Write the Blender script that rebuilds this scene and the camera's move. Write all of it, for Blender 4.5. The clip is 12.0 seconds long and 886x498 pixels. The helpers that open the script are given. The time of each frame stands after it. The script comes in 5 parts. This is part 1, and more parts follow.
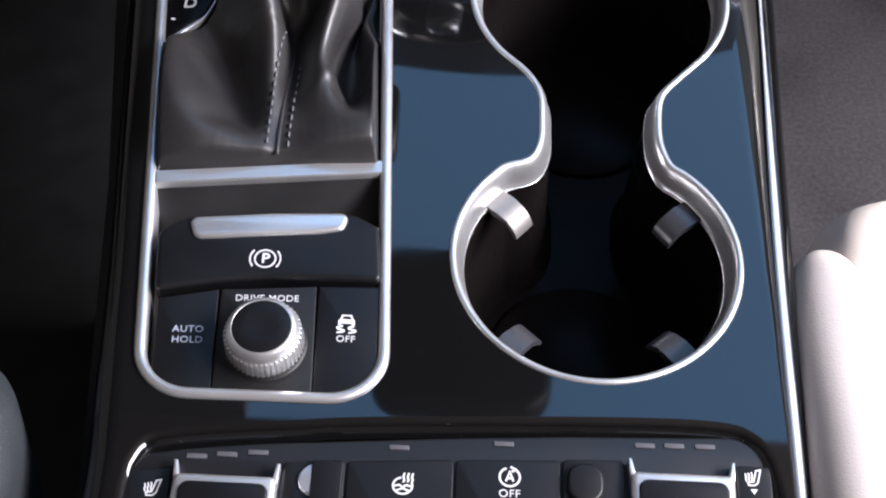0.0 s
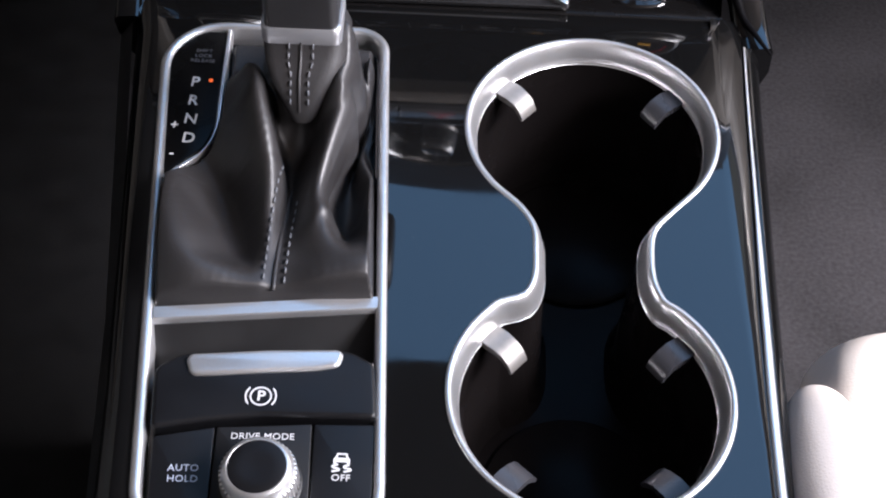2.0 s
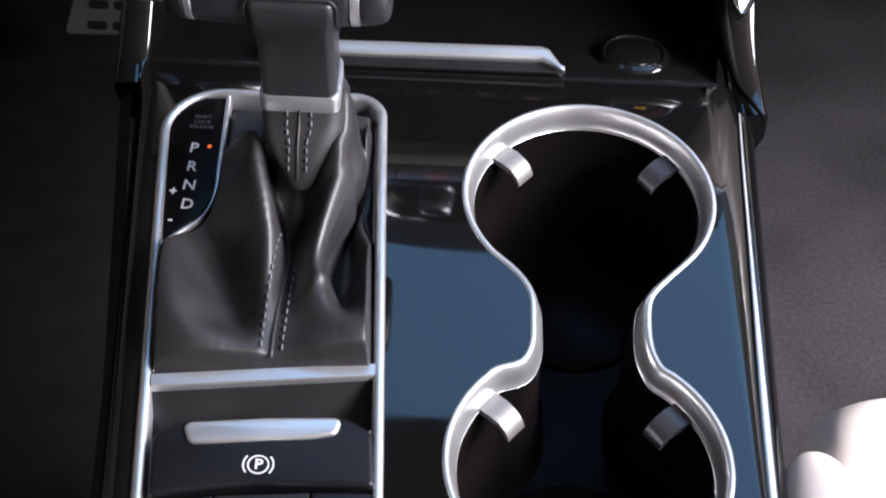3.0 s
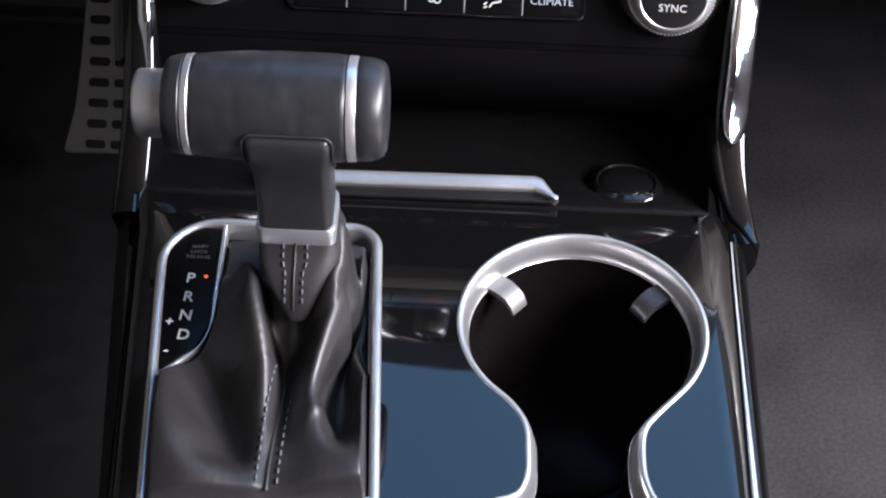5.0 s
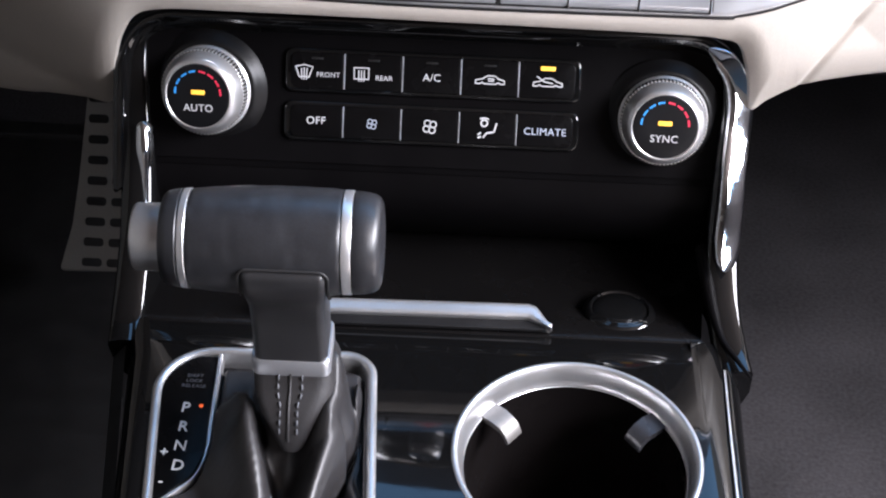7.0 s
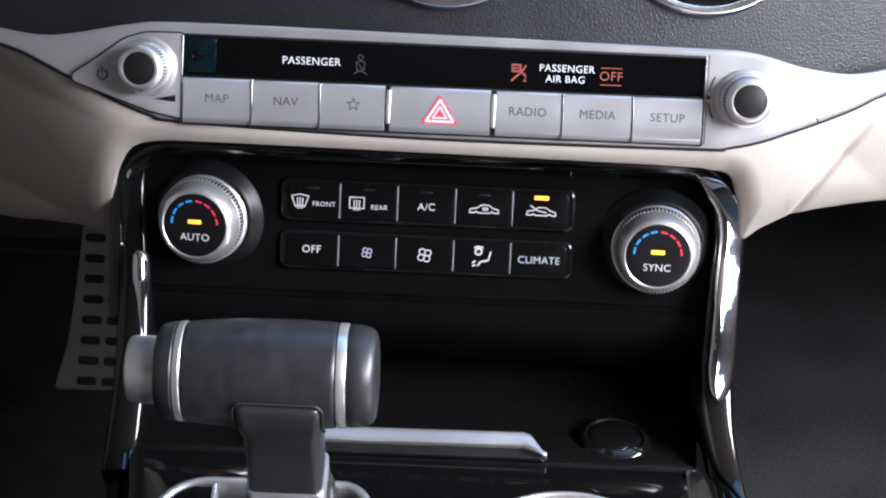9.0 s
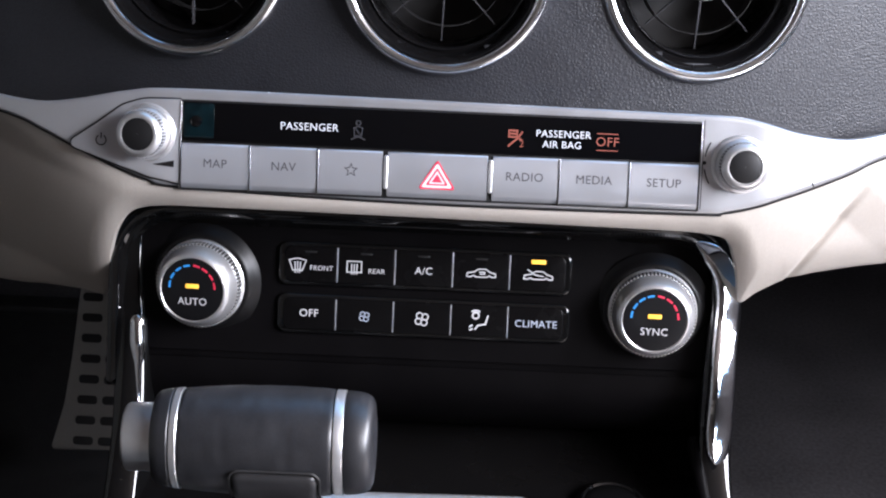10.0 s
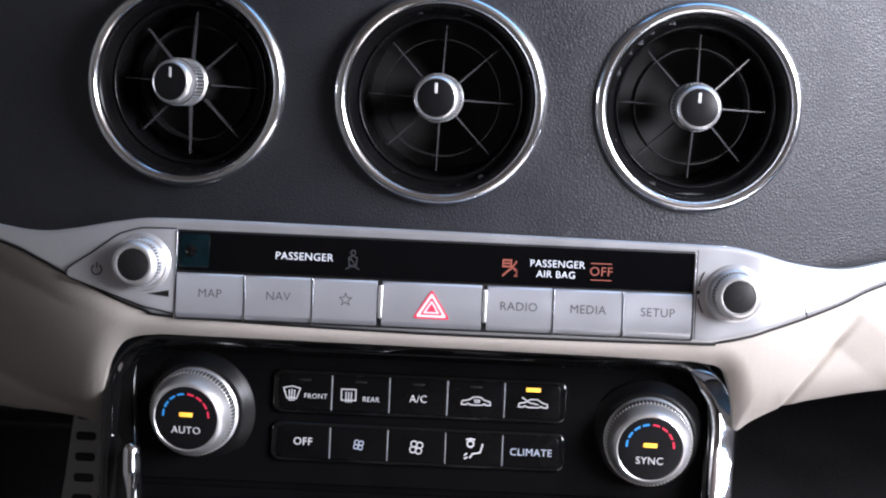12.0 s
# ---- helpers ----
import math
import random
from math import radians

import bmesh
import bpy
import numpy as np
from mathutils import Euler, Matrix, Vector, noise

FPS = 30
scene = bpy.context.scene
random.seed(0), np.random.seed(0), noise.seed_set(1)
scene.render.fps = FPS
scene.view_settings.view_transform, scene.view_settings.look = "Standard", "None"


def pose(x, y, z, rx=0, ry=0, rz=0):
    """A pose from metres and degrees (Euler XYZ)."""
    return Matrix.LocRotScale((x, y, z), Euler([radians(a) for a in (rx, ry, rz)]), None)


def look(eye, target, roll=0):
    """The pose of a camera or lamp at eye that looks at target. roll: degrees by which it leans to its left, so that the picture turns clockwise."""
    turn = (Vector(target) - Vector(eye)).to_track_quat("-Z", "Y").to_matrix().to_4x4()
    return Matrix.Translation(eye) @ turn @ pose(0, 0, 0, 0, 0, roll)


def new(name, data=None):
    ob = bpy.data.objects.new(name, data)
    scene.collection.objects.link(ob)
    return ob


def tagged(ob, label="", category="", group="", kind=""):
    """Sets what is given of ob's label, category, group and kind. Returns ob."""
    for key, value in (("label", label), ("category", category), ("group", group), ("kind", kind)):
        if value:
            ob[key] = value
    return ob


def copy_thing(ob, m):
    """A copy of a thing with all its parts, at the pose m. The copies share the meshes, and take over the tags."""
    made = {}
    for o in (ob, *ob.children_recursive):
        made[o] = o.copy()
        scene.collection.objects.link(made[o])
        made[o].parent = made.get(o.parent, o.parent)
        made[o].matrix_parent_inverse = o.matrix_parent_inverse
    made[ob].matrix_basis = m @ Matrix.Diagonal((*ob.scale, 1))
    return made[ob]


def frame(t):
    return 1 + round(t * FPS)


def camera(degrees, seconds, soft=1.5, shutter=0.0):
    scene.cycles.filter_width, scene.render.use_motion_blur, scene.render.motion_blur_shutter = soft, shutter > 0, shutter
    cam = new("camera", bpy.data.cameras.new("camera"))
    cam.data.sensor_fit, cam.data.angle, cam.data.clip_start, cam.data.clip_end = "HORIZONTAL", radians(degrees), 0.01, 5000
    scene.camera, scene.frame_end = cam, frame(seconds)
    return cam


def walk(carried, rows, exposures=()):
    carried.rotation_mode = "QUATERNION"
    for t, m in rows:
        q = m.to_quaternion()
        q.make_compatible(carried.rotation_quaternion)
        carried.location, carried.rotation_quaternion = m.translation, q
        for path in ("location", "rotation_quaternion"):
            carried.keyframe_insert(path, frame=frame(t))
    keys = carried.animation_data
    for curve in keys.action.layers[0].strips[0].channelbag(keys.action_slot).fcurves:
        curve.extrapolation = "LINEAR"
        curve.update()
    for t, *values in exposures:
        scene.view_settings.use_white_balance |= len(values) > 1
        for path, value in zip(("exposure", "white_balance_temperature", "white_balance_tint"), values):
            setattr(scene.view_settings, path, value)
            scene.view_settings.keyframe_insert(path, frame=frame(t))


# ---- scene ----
cam = camera(32.24, 12.0, soft=2.1)
PATH = [
    (0, (0.0094, -0.4502, 0.3140), (0.0079, 0.2148, -0.4328), 2.56),
    (0.5, (0.0092, -0.4480, 0.3170), (0.0079, 0.2282, -0.4197), 2.57),
    (1, (0.0091, -0.4461, 0.3199), (0.0078, 0.2413, -0.4064), 2.57),
    (1.5, (0.0089, -0.4443, 0.3228), (0.0078, 0.2543, -0.3928), 2.57),
    (2, (0.0087, -0.4427, 0.3255), (0.0078, 0.2671, -0.3789), 2.58),
    (2.5, (0.0086, -0.4412, 0.3283), (0.0078, 0.2797, -0.3647), 2.58),
    (3, (0.0084, -0.4399, 0.3310), (0.0078, 0.2921, -0.3502), 2.58),
    (3.5, (0.0083, -0.4388, 0.3336), (0.0078, 0.3043, -0.3355), 2.58),
    (4, (0.0082, -0.4377, 0.3362), (0.0078, 0.3163, -0.3206), 2.57),
    (4.5, (0.0080, -0.4367, 0.3388), (0.0078, 0.3281, -0.3054), 2.57),
    (5, (0.0079, -0.4359, 0.3413), (0.0078, 0.3397, -0.2900), 2.57),
    (5.5, (0.0078, -0.4351, 0.3438), (0.0078, 0.3510, -0.2743), 2.56),
    (6, (0.0077, -0.4343, 0.3463), (0.0078, 0.3621, -0.2585), 2.56),
    (6.5, (0.0077, -0.4337, 0.3487), (0.0078, 0.3729, -0.2424), 2.55),
    (7, (0.0076, -0.4330, 0.3511), (0.0078, 0.3835, -0.2262), 2.55),
    (7.5, (0.0076, -0.4324, 0.3535), (0.0078, 0.3939, -0.2097), 2.54),
    (8, (0.0075, -0.4317, 0.3559), (0.0078, 0.4040, -0.1932), 2.53),
    (8.5, (0.0075, -0.4311, 0.3583), (0.0078, 0.4139, -0.1764), 2.53),
    (9, (0.0075, -0.4304, 0.3607), (0.0077, 0.4236, -0.1596), 2.52),
    (9.5, (0.0076, -0.4297, 0.3630), (0.0077, 0.4330, -0.1426), 2.51),
    (10, (0.0076, -0.4290, 0.3654), (0.0076, 0.4422, -0.1255), 2.50),
    (10.5, (0.0077, -0.4282, 0.3677), (0.0076, 0.4512, -0.1084), 2.49),
    (11, (0.0078, -0.4273, 0.3701), (0.0075, 0.4600, -0.0912), 2.49),
    (11.5, (0.0080, -0.4263, 0.3725), (0.0074, 0.4685, -0.0739), 2.48),
    (12, (0.0081, -0.4252, 0.3748), (0.0072, 0.4769, -0.0566), 2.47),
]
walk(cam, [(t, look(eye, target, roll)) for t, eye, target, roll in PATH], exposures=[(0.0, 2.22, 6400, 17), (6.0, 2.22, 6280, 16), (12.0, 2.03, 6120, 15)])

# ---- light: daylight from the windscreen and the open passenger side ----
world = bpy.data.worlds.new("sky")
scene.world = world
world.use_nodes = True
sky = world.node_tree.nodes.new("ShaderNodeTexSky")
sky.sky_type, sky.sun_disc = "NISHITA", False
sky.sun_elevation, sky.sun_rotation = radians(44.8), radians(100)
sky.dust_density, sky.ozone_density = 0.0, 0.5
back = world.node_tree.nodes["Background"]
hue = world.node_tree.nodes.new("ShaderNodeVectorMath")
hue.operation = "MULTIPLY"
hue.inputs[1].default_value = (0.82, 1.08, 1.03)
world.node_tree.links.new(sky.outputs["Color"], hue.inputs[0])
world.node_tree.links.new(hue.outputs[0], back.inputs["Color"])
back.inputs["Strength"].default_value = 0.182


def window_light(name, eye, target, wide, high, watts, color):
    data = bpy.data.lights.new(name, "AREA")
    data.shape, data.size, data.size_y, data.energy, data.color = "RECTANGLE", wide, high, watts, color
    ob = new(name, data)
    ob.matrix_world = look(eye, target)
    return ob


window_light("side_window_daylight", (0.84, -0.24, 0.555), (0.0, -0.02, 0.06), 1.0, 0.30, 9.6, (1.0, 0.975, 0.97))
sun = new("sun", bpy.data.lights.new("sun", "SUN"))
sun.data.energy, sun.data.angle, sun.data.color = 4.0, radians(0.6), (1.0, 0.95, 0.88)
sun.matrix_world = look((math.sin(radians(100)) * math.cos(radians(44.8)), math.cos(radians(100)) * math.cos(radians(44.8)), math.sin(radians(44.8))), (0, 0, 0))


# ---- materials ----
def material(name, color, rough=0.5, metal=0.0, grain=0.0, size=0.001, relief="noise", vary=0.12, blotch=0.02, glow=0.0, ior=1.5, smear=0.0):
    """A procedural surface: colour that varies at two scales, roughness that varies, and a fine relief; size in metres."""
    mat = bpy.data.materials.new(name)
    mat.use_nodes = True
    nodes, links = mat.node_tree.nodes, mat.node_tree.links
    b = nodes["Principled BSDF"]
    b.inputs["Metallic"].default_value = metal
    b.inputs["IOR"].default_value = ior
    where = nodes.new("ShaderNodeTexCoord")
    big = nodes.new("ShaderNodeTexNoise")
    big.inputs["Scale"].default_value, big.inputs["Detail"].default_value = 1 / blotch, 4
    links.new(where.outputs["Object"], big.inputs["Vector"])
    fine = nodes.new("ShaderNodeTexNoise")
    fine.inputs["Scale"].default_value, fine.inputs["Detail"].default_value = 0.6 / size, 3
    links.new(where.outputs["Object"], fine.inputs["Vector"])
    both = nodes.new("ShaderNodeMath")
    both.operation = "ADD"
    links.new(big.outputs["Fac"], both.inputs[0])
    links.new(fine.outputs["Fac"], both.inputs[1])
    tone = nodes.new("ShaderNodeMapRange")
    tone.inputs["From Min"].default_value, tone.inputs["From Max"].default_value = 0.6, 1.4
    tone.inputs["To Min"].default_value, tone.inputs["To Max"].default_value = 1 - vary, 1 + vary
    links.new(both.outputs[0], tone.inputs["Value"])
    paint = nodes.new("ShaderNodeVectorMath")
    paint.operation = "SCALE"
    paint.inputs[0].default_value = color
    links.new(tone.outputs[0], paint.inputs["Scale"])
    links.new(paint.outputs[0], b.inputs["Base Color"])
    gloss = nodes.new("ShaderNodeMapRange")
    gloss.inputs["From Min"].default_value, gloss.inputs["From Max"].default_value = 0.3, 0.7
    gloss.inputs["To Min"].default_value, gloss.inputs["To Max"].default_value = max(0.02, rough * (0.85 - smear)), min(1, rough * (1.15 + smear))
    links.new(big.outputs["Fac"], gloss.inputs["Value"])
    links.new(gloss.outputs[0], b.inputs["Roughness"])
    if grain:
        bump = nodes.new("ShaderNodeBump")
        bump.inputs["Strength"].default_value, bump.inputs["Distance"].default_value = 1.0, grain
        if relief == "leather":
            bent = nodes.new("ShaderNodeVectorMath")
            bent.operation = "MULTIPLY_ADD"
            bent.inputs[1].default_value = (size * 0.9,) * 3
            links.new(fine.outputs["Color"], bent.inputs[0])
            links.new(where.outputs["Object"], bent.inputs[2])
            cells = nodes.new("ShaderNodeTexVoronoi")
            cells.feature = "DISTANCE_TO_EDGE"
            cells.inputs["Scale"].default_value = 0.7 / size
            links.new(bent.outputs[0], cells.inputs["Vector"])
            soft = nodes.new("ShaderNodeMapRange")
            soft.interpolation_type = "SMOOTHSTEP"
            soft.inputs["From Max"].default_value = 0.28
            links.new(cells.outputs["Distance"], soft.inputs["Value"])
            links.new(soft.outputs[0], bump.inputs["Height"])
        else:
            links.new(fine.outputs["Fac"], bump.inputs["Height"])
        links.new(bump.outputs["Normal"], b.inputs["Normal"])
    if glow:
        b.inputs["Emission Color"].default_value = (*color, 1)
        b.inputs["Emission Strength"].default_value = glow
    return mat


SIGNAL = material("orange_red_lamp", (0.9, 0.14, 0.03), 0.5, vary=0.0, glow=0.2)
GLOSS = material("piano_black", (0.004, 0.004, 0.0042), 0.035, vary=0.05, smear=0.3, ior=1.58)
SATIN = material("satin_black_plastic", (0.0080, 0.0077, 0.0082), 0.46, grain=0.00002, size=0.0004, ior=1.42)
SOFT = material("soft_black_button", (0.0055, 0.0055, 0.0065), 0.38, grain=0.00001, size=0.0004, ior=1.37)
FACE = material("smooth_black_fascia", (0.0032, 0.0030, 0.0032), 0.26, grain=0.000008, size=0.0005, ior=1.2)
BEZEL_BLACK = material("vent_bezel_black", (0.0042, 0.0040, 0.0043), 0.27, vary=0.05, ior=1.28)
DISH = material("dial_collar_black", (0.0050, 0.0047, 0.0050), 0.38, grain=0.000006, size=0.0005, ior=1.36)
STEM = material("stem_black_plastic", (0.026, 0.0255, 0.027), 0.36, grain=0.00001, size=0.0005)
WELL = material("cup_well_black", (0.0060, 0.0050, 0.0050), 0.26, grain=0.000004, size=0.0006, ior=1.1)
TRAY = material("tray_black_plastic", (0.0045, 0.0042, 0.0043), 0.26, grain=0.00001, size=0.0005, ior=1.33)
APRON = material("dull_black_apron", (0.0030, 0.0027, 0.0030), 0.4, grain=0.00001, size=0.0005, ior=1.14)
STRIP = material("dark_lamp_strip", (0.010, 0.010, 0.0115), 0.36, grain=0.00001, size=0.0004, ior=1.42)
BOOT = material("boot_leather", (0.0225, 0.0210, 0.0217), 0.44, ior=1.55, grain=0.000014, size=0.0007, relief="leather", vary=0.2)
GRIP = material("grip_leather", (0.0195, 0.0198, 0.0226), 0.37, ior=1.6, grain=0.000012, size=0.0006, relief="leather", vary=0.28, blotch=0.012)
DASH = material("dash_leather", (0.0215, 0.0222, 0.0265), 0.43, ior=1.40, grain=0.000072, size=0.00095, relief="leather", vary=0.18)
SILVER = material("satin_silver", (0.75, 0.745, 0.75), 0.34, 0.86, vary=0.04, size=0.0005)
MATTE = material("matte_silver", (0.58, 0.585, 0.61), 0.33, 0.8, grain=0.000008, size=0.0003, vary=0.04)
KEYCAP = material("silver_key", (0.57, 0.585, 0.625), 0.32, 0.75, grain=0.000006, size=0.0003, vary=0.03)
RINGS = material("satin_chrome", (0.76, 0.765, 0.78), 0.19, 1.0, vary=0.03)
CHROME = material("chrome", (0.86, 0.87, 0.88), 0.06, 1.0, vary=0.02)
# wavy relief added to break the blade's reflection into bright and dark patches
BLADE = material("wavy_chrome", (0.84, 0.85, 0.87), 0.07, 1.0, grain=0.0009, size=0.013, vary=0.02, smear=0.5)
BEIGE = material("beige_soft_trim", (0.435, 0.395, 0.353), 0.52, grain=0.00002, size=0.0008, relief="leather", vary=0.05)
CREAM = material("cream_leather", (0.425, 0.39, 0.372), 0.45, grain=0.000025, size=0.0009, relief="leather", vary=0.04)
# cream leather with the shade of the driver's side put into its colour
SHADED_CREAM = material("shaded_cream_leather", (0.026, 0.030, 0.033), 0.5, grain=0.00008, size=0.0010, relief="leather", vary=0.08)
CARPET = material("carpet", (0.050, 0.0468, 0.051), 0.95, grain=0.0007, size=0.0018, vary=0.55, blotch=0.07)
LINING = material("headlining", (0.17, 0.143, 0.13), 0.9, grain=0.0003, size=0.001)
REAR = material("beige_rear_lining", (0.30, 0.275, 0.25), 0.8, grain=0.0003, size=0.001)
TRIM = material("grey_lining", (0.13, 0.125, 0.12), 0.8, grain=0.0003, size=0.001)
# print with a slight glow added to its colour
PRINT = material("glowing_white_print", (0.58, 0.58, 0.60), 0.5, vary=0.03, glow=0.03)
FAINT = material("faint_print", (0.44, 0.49, 0.60), 0.5, vary=0.05)
INK = material("grey_print", (0.085, 0.085, 0.095), 0.5, vary=0.05)
LIT = material("lit_white", (0.55, 0.57, 0.62), 0.5, vary=0.0, glow=0.074)
AMBER = material("amber_lamp", (1.0, 0.52, 0.06), 0.5, vary=0.0, glow=0.22)
ORANGE = material("orange_lit", (0.24, 0.06, 0.04), 0.5, vary=0.0, glow=0.025)
# blue and red print are brightened by an added glow too
BLUE = material("glowing_blue_print", (0.03, 0.24, 0.60), 0.5, vary=0.0, glow=0.08)
RED = material("glowing_red_print", (0.62, 0.03, 0.07), 0.5, vary=0.0, glow=0.07)
DIM = material("unlit_lamp", (0.075, 0.073, 0.080), 0.4, vary=0.05)
THREAD = material("stitching", (0.10, 0.103, 0.115), 0.6, grain=0.00005, size=0.0003)
FACADE = material("facade_brown", (0.10, 0.085, 0.075), 0.8, grain=0.01, size=0.05, blotch=1.5, vary=0.4)
# darker copy of the finger metal for the shaded fingers; also a dim symbol
FINGER = material("shaded_finger_dim_symbol", (0.035, 0.035, 0.04), 0.28, vary=0.05)
VANE = material("vent_vane", (0.05, 0.05, 0.055), 0.22, vary=0.05)
STEEL = material("pedal_steel", (0.24, 0.226, 0.214), 0.48, 0.7, vary=0.08, size=0.001)
RUBBER = material("rubber", (0.011, 0.0104, 0.011), 0.7, grain=0.00005, size=0.001)
GLASS = material("smoked_display", (0.002, 0.002, 0.0025), 0.03, vary=0.0)
TEAL = material("sensor_window", (0.002, 0.007, 0.009), 0.06, vary=0.6, blotch=0.004)

# ---- local frames: console top, climate panel, media panel, dashboard ----
MM = 0.001


def facing(origin, lean):
    """A frame on a surface that runs across the car: x right, y up the surface, z out of it. lean: degrees from level."""
    return Matrix.Translation(origin) @ pose(0, 0, 0, lean)


CON = facing((0, 0, -0.0295), math.degrees(math.atan(0.1201)))
CLI = facing((0, 0.108, 0.060), math.degrees(math.atan2(1, 0.4687)))
HUB = facing((0, 0.0994, 0.130), math.degrees(math.atan2(1, 0.4501)))
FASCIA = facing((0, 0.110, 0.131), math.degrees(math.atan2(1, 0.32)))


# ---- building ----
def thing(name, m, label, category, group="", kind=""):
    ob = new(name)
    ob.matrix_world = m
    ob.empty_display_size = 0.01
    return tagged(ob, label, category, group, kind)


def part(name, bm, mat, parent=None, label="", m=None, smooth=40):
    """Links a bmesh (in millimetres) or a mesh as one mesh object under a thing or a part."""
    if isinstance(bm, bmesh.types.BMesh):
        data = bpy.data.meshes.new(name)
        bmesh.ops.scale(bm, vec=(MM, MM, MM), verts=bm.verts)
        bmesh.ops.recalc_face_normals(bm, faces=bm.faces)
        bm.to_mesh(data)
        bm.free()
        if smooth:
            data.shade_smooth()
            data.set_sharp_from_angle(angle=radians(smooth))
    else:
        data = bm
    if mat and not data.materials:
        data.materials.append(mat)
    ob = new(name, data)
    if parent:
        ob.parent = parent
    if m:
        ob.matrix_basis = m
    if label:
        ob["label"] = label
    return ob


def at(x, y, z=0.0, rx=0, ry=0, rz=0):
    """A pose in millimetres and degrees."""
    return pose(x * MM, y * MM, z * MM, rx, ry, rz)


def rounded(points, radii, steps=7):
    """A closed outline with rounded corners."""
    out, n = [], len(points)
    radii = radii if hasattr(radii, "__len__") else [radii] * n
    for i, p in enumerate(points):
        p, a, c = Vector(p).to_2d(), Vector(points[i - 1]).to_2d(), Vector(points[(i + 1) % n]).to_2d()
        u, w = (a - p).normalized(), (c - p).normalized()
        half = u.angle(w) / 2
        r = min(radii[i], 0.48 * min((a - p).length, (c - p).length) * math.tan(half))
        if r < 0.01:
            out.append(tuple(p))
            continue
        reach = r / math.tan(half)
        start, end, mid = p + u * reach, p + w * reach, p + (u + w).normalized() * (r / math.sin(half))
        a0 = math.atan2(*(start - mid).yx)
        turn = (math.atan2(*(end - mid).yx) - a0 + math.pi) % (2 * math.pi) - math.pi
        out += [(mid.x + r * math.cos(a0 + turn * k / steps), mid.y + r * math.sin(a0 + turn * k / steps)) for k in range(steps + 1)]
    return out


def smooth_path(points, steps=8, closed=False):
    """A Catmull-Rom line through points."""
    pts, n, out = [Vector(p) for p in points], len(points), []
    for i in range(n if closed else n - 1):
        pick = (lambda k: pts[k % n]) if closed else (lambda k: pts[max(0, min(n - 1, k))])
        a, b, c, d = pick(i - 1), pick(i), pick(i + 1), pick(i + 2)
        for k in range(steps):
            t = k / steps
            out.append(0.5 * (2 * b + (c - a) * t + (2 * a - 5 * b + 4 * c - d) * t * t + (3 * b - a - 3 * c + d) * t**3))
    return out if closed else out + [pts[-1]]


def box(w, d, h, x=0, y=0, z=0):
    return rounded([(x - w / 2, y - d / 2), (x + w / 2, y - d / 2), (x + w / 2, y + d / 2), (x - w / 2, y + d / 2)], 0)


def plate(outlines, low, high, bevel=0.0, steps=2):
    """A flat body between two heights with its edges rounded; the first outline is the rim, the others are holes. Millimetres."""
    curve = bpy.data.curves.new("outline", "CURVE")
    curve.dimensions, curve.fill_mode = "2D", "BOTH"
    for pts in outlines:
        s = curve.splines.new("POLY")
        s.points.add(len(pts) - 1)
        for q, p in zip(s.points, pts):
            q.co = (p[0], p[1], 0, 1)
        s.use_cyclic_u = True
    curve.extrude = max(0.001, (high - low) / 2 - bevel)
    curve.bevel_depth, curve.bevel_resolution, curve.offset = bevel, steps, -bevel
    ob = bpy.data.objects.new("outline", curve)
    mesh = bpy.data.meshes.new_from_object(ob)
    bm = bmesh.new()
    bm.from_mesh(mesh)
    bmesh.ops.remove_doubles(bm, verts=bm.verts, dist=0.0005)
    bmesh.ops.translate(bm, vec=(0, 0, (low + high) / 2), verts=bm.verts)
    bpy.data.objects.remove(ob), bpy.data.curves.remove(curve), bpy.data.meshes.remove(mesh)
    return bm


def pad(x0, x1, y0, y1, low, high, r=1.0, bevel=0.5):
    return plate([rounded([(x0, y0), (x1, y0), (x1, y1), (x0, y1)], r)], low, high, bevel)


def lathe(profile, segs=64, caps=True):
    """A body turned round the z axis from (radius, height) pairs."""
    bm, rings = bmesh.new(), []
    for r, h in profile:
        rings.append([bm.verts.new((r * math.cos(2 * math.pi * k / segs), r * math.sin(2 * math.pi * k / segs), h)) for k in range(segs)])
    for a, b in zip(rings, rings[1:]):
        for k in range(segs):
            bm.faces.new((a[k], a[(k + 1) % segs], b[(k + 1) % segs], b[k]))
    if caps:
        bm.faces.new(rings[0][::-1]), bm.faces.new(rings[-1])
    return bm


def loft(rings, closed=True, caps=False):
    """Faces between rows of points."""
    bm = bmesh.new()
    rows = [[bm.verts.new(p) for p in ring] for ring in rings]
    for a, b in zip(rows, rows[1:]):
        for k in range(len(a) if closed else len(a) - 1):
            j = (k + 1) % len(a)
            bm.faces.new((a[k], a[j], b[j], b[k]))
    if caps:
        bm.faces.new(rows[0][::-1]), bm.faces.new(rows[-1])
    return bm


def sweep(path, section, up=(0, 0, 1), scale=None, caps=True):
    """A section (across, up) drawn along a path, in millimetres. scale: a factor for each point of the path."""
    path, rings = [Vector(p) for p in path], []
    for i, p in enumerate(path):
        way = (path[min(i + 1, len(path) - 1)] - path[max(i - 1, 0)]).normalized()
        side = way.cross(Vector(up)).normalized()
        top = side.cross(way)
        k = scale[i] if scale else 1
        rings.append([p + side * (a * k) + top * (b * k) for a, b in section])
    return loft(rings, True, caps)


def ring_section(r, n=10, flat=1.0):
    return [(r * math.cos(2 * math.pi * k / n), flat * r * math.sin(2 * math.pi * k / n)) for k in range(n)]


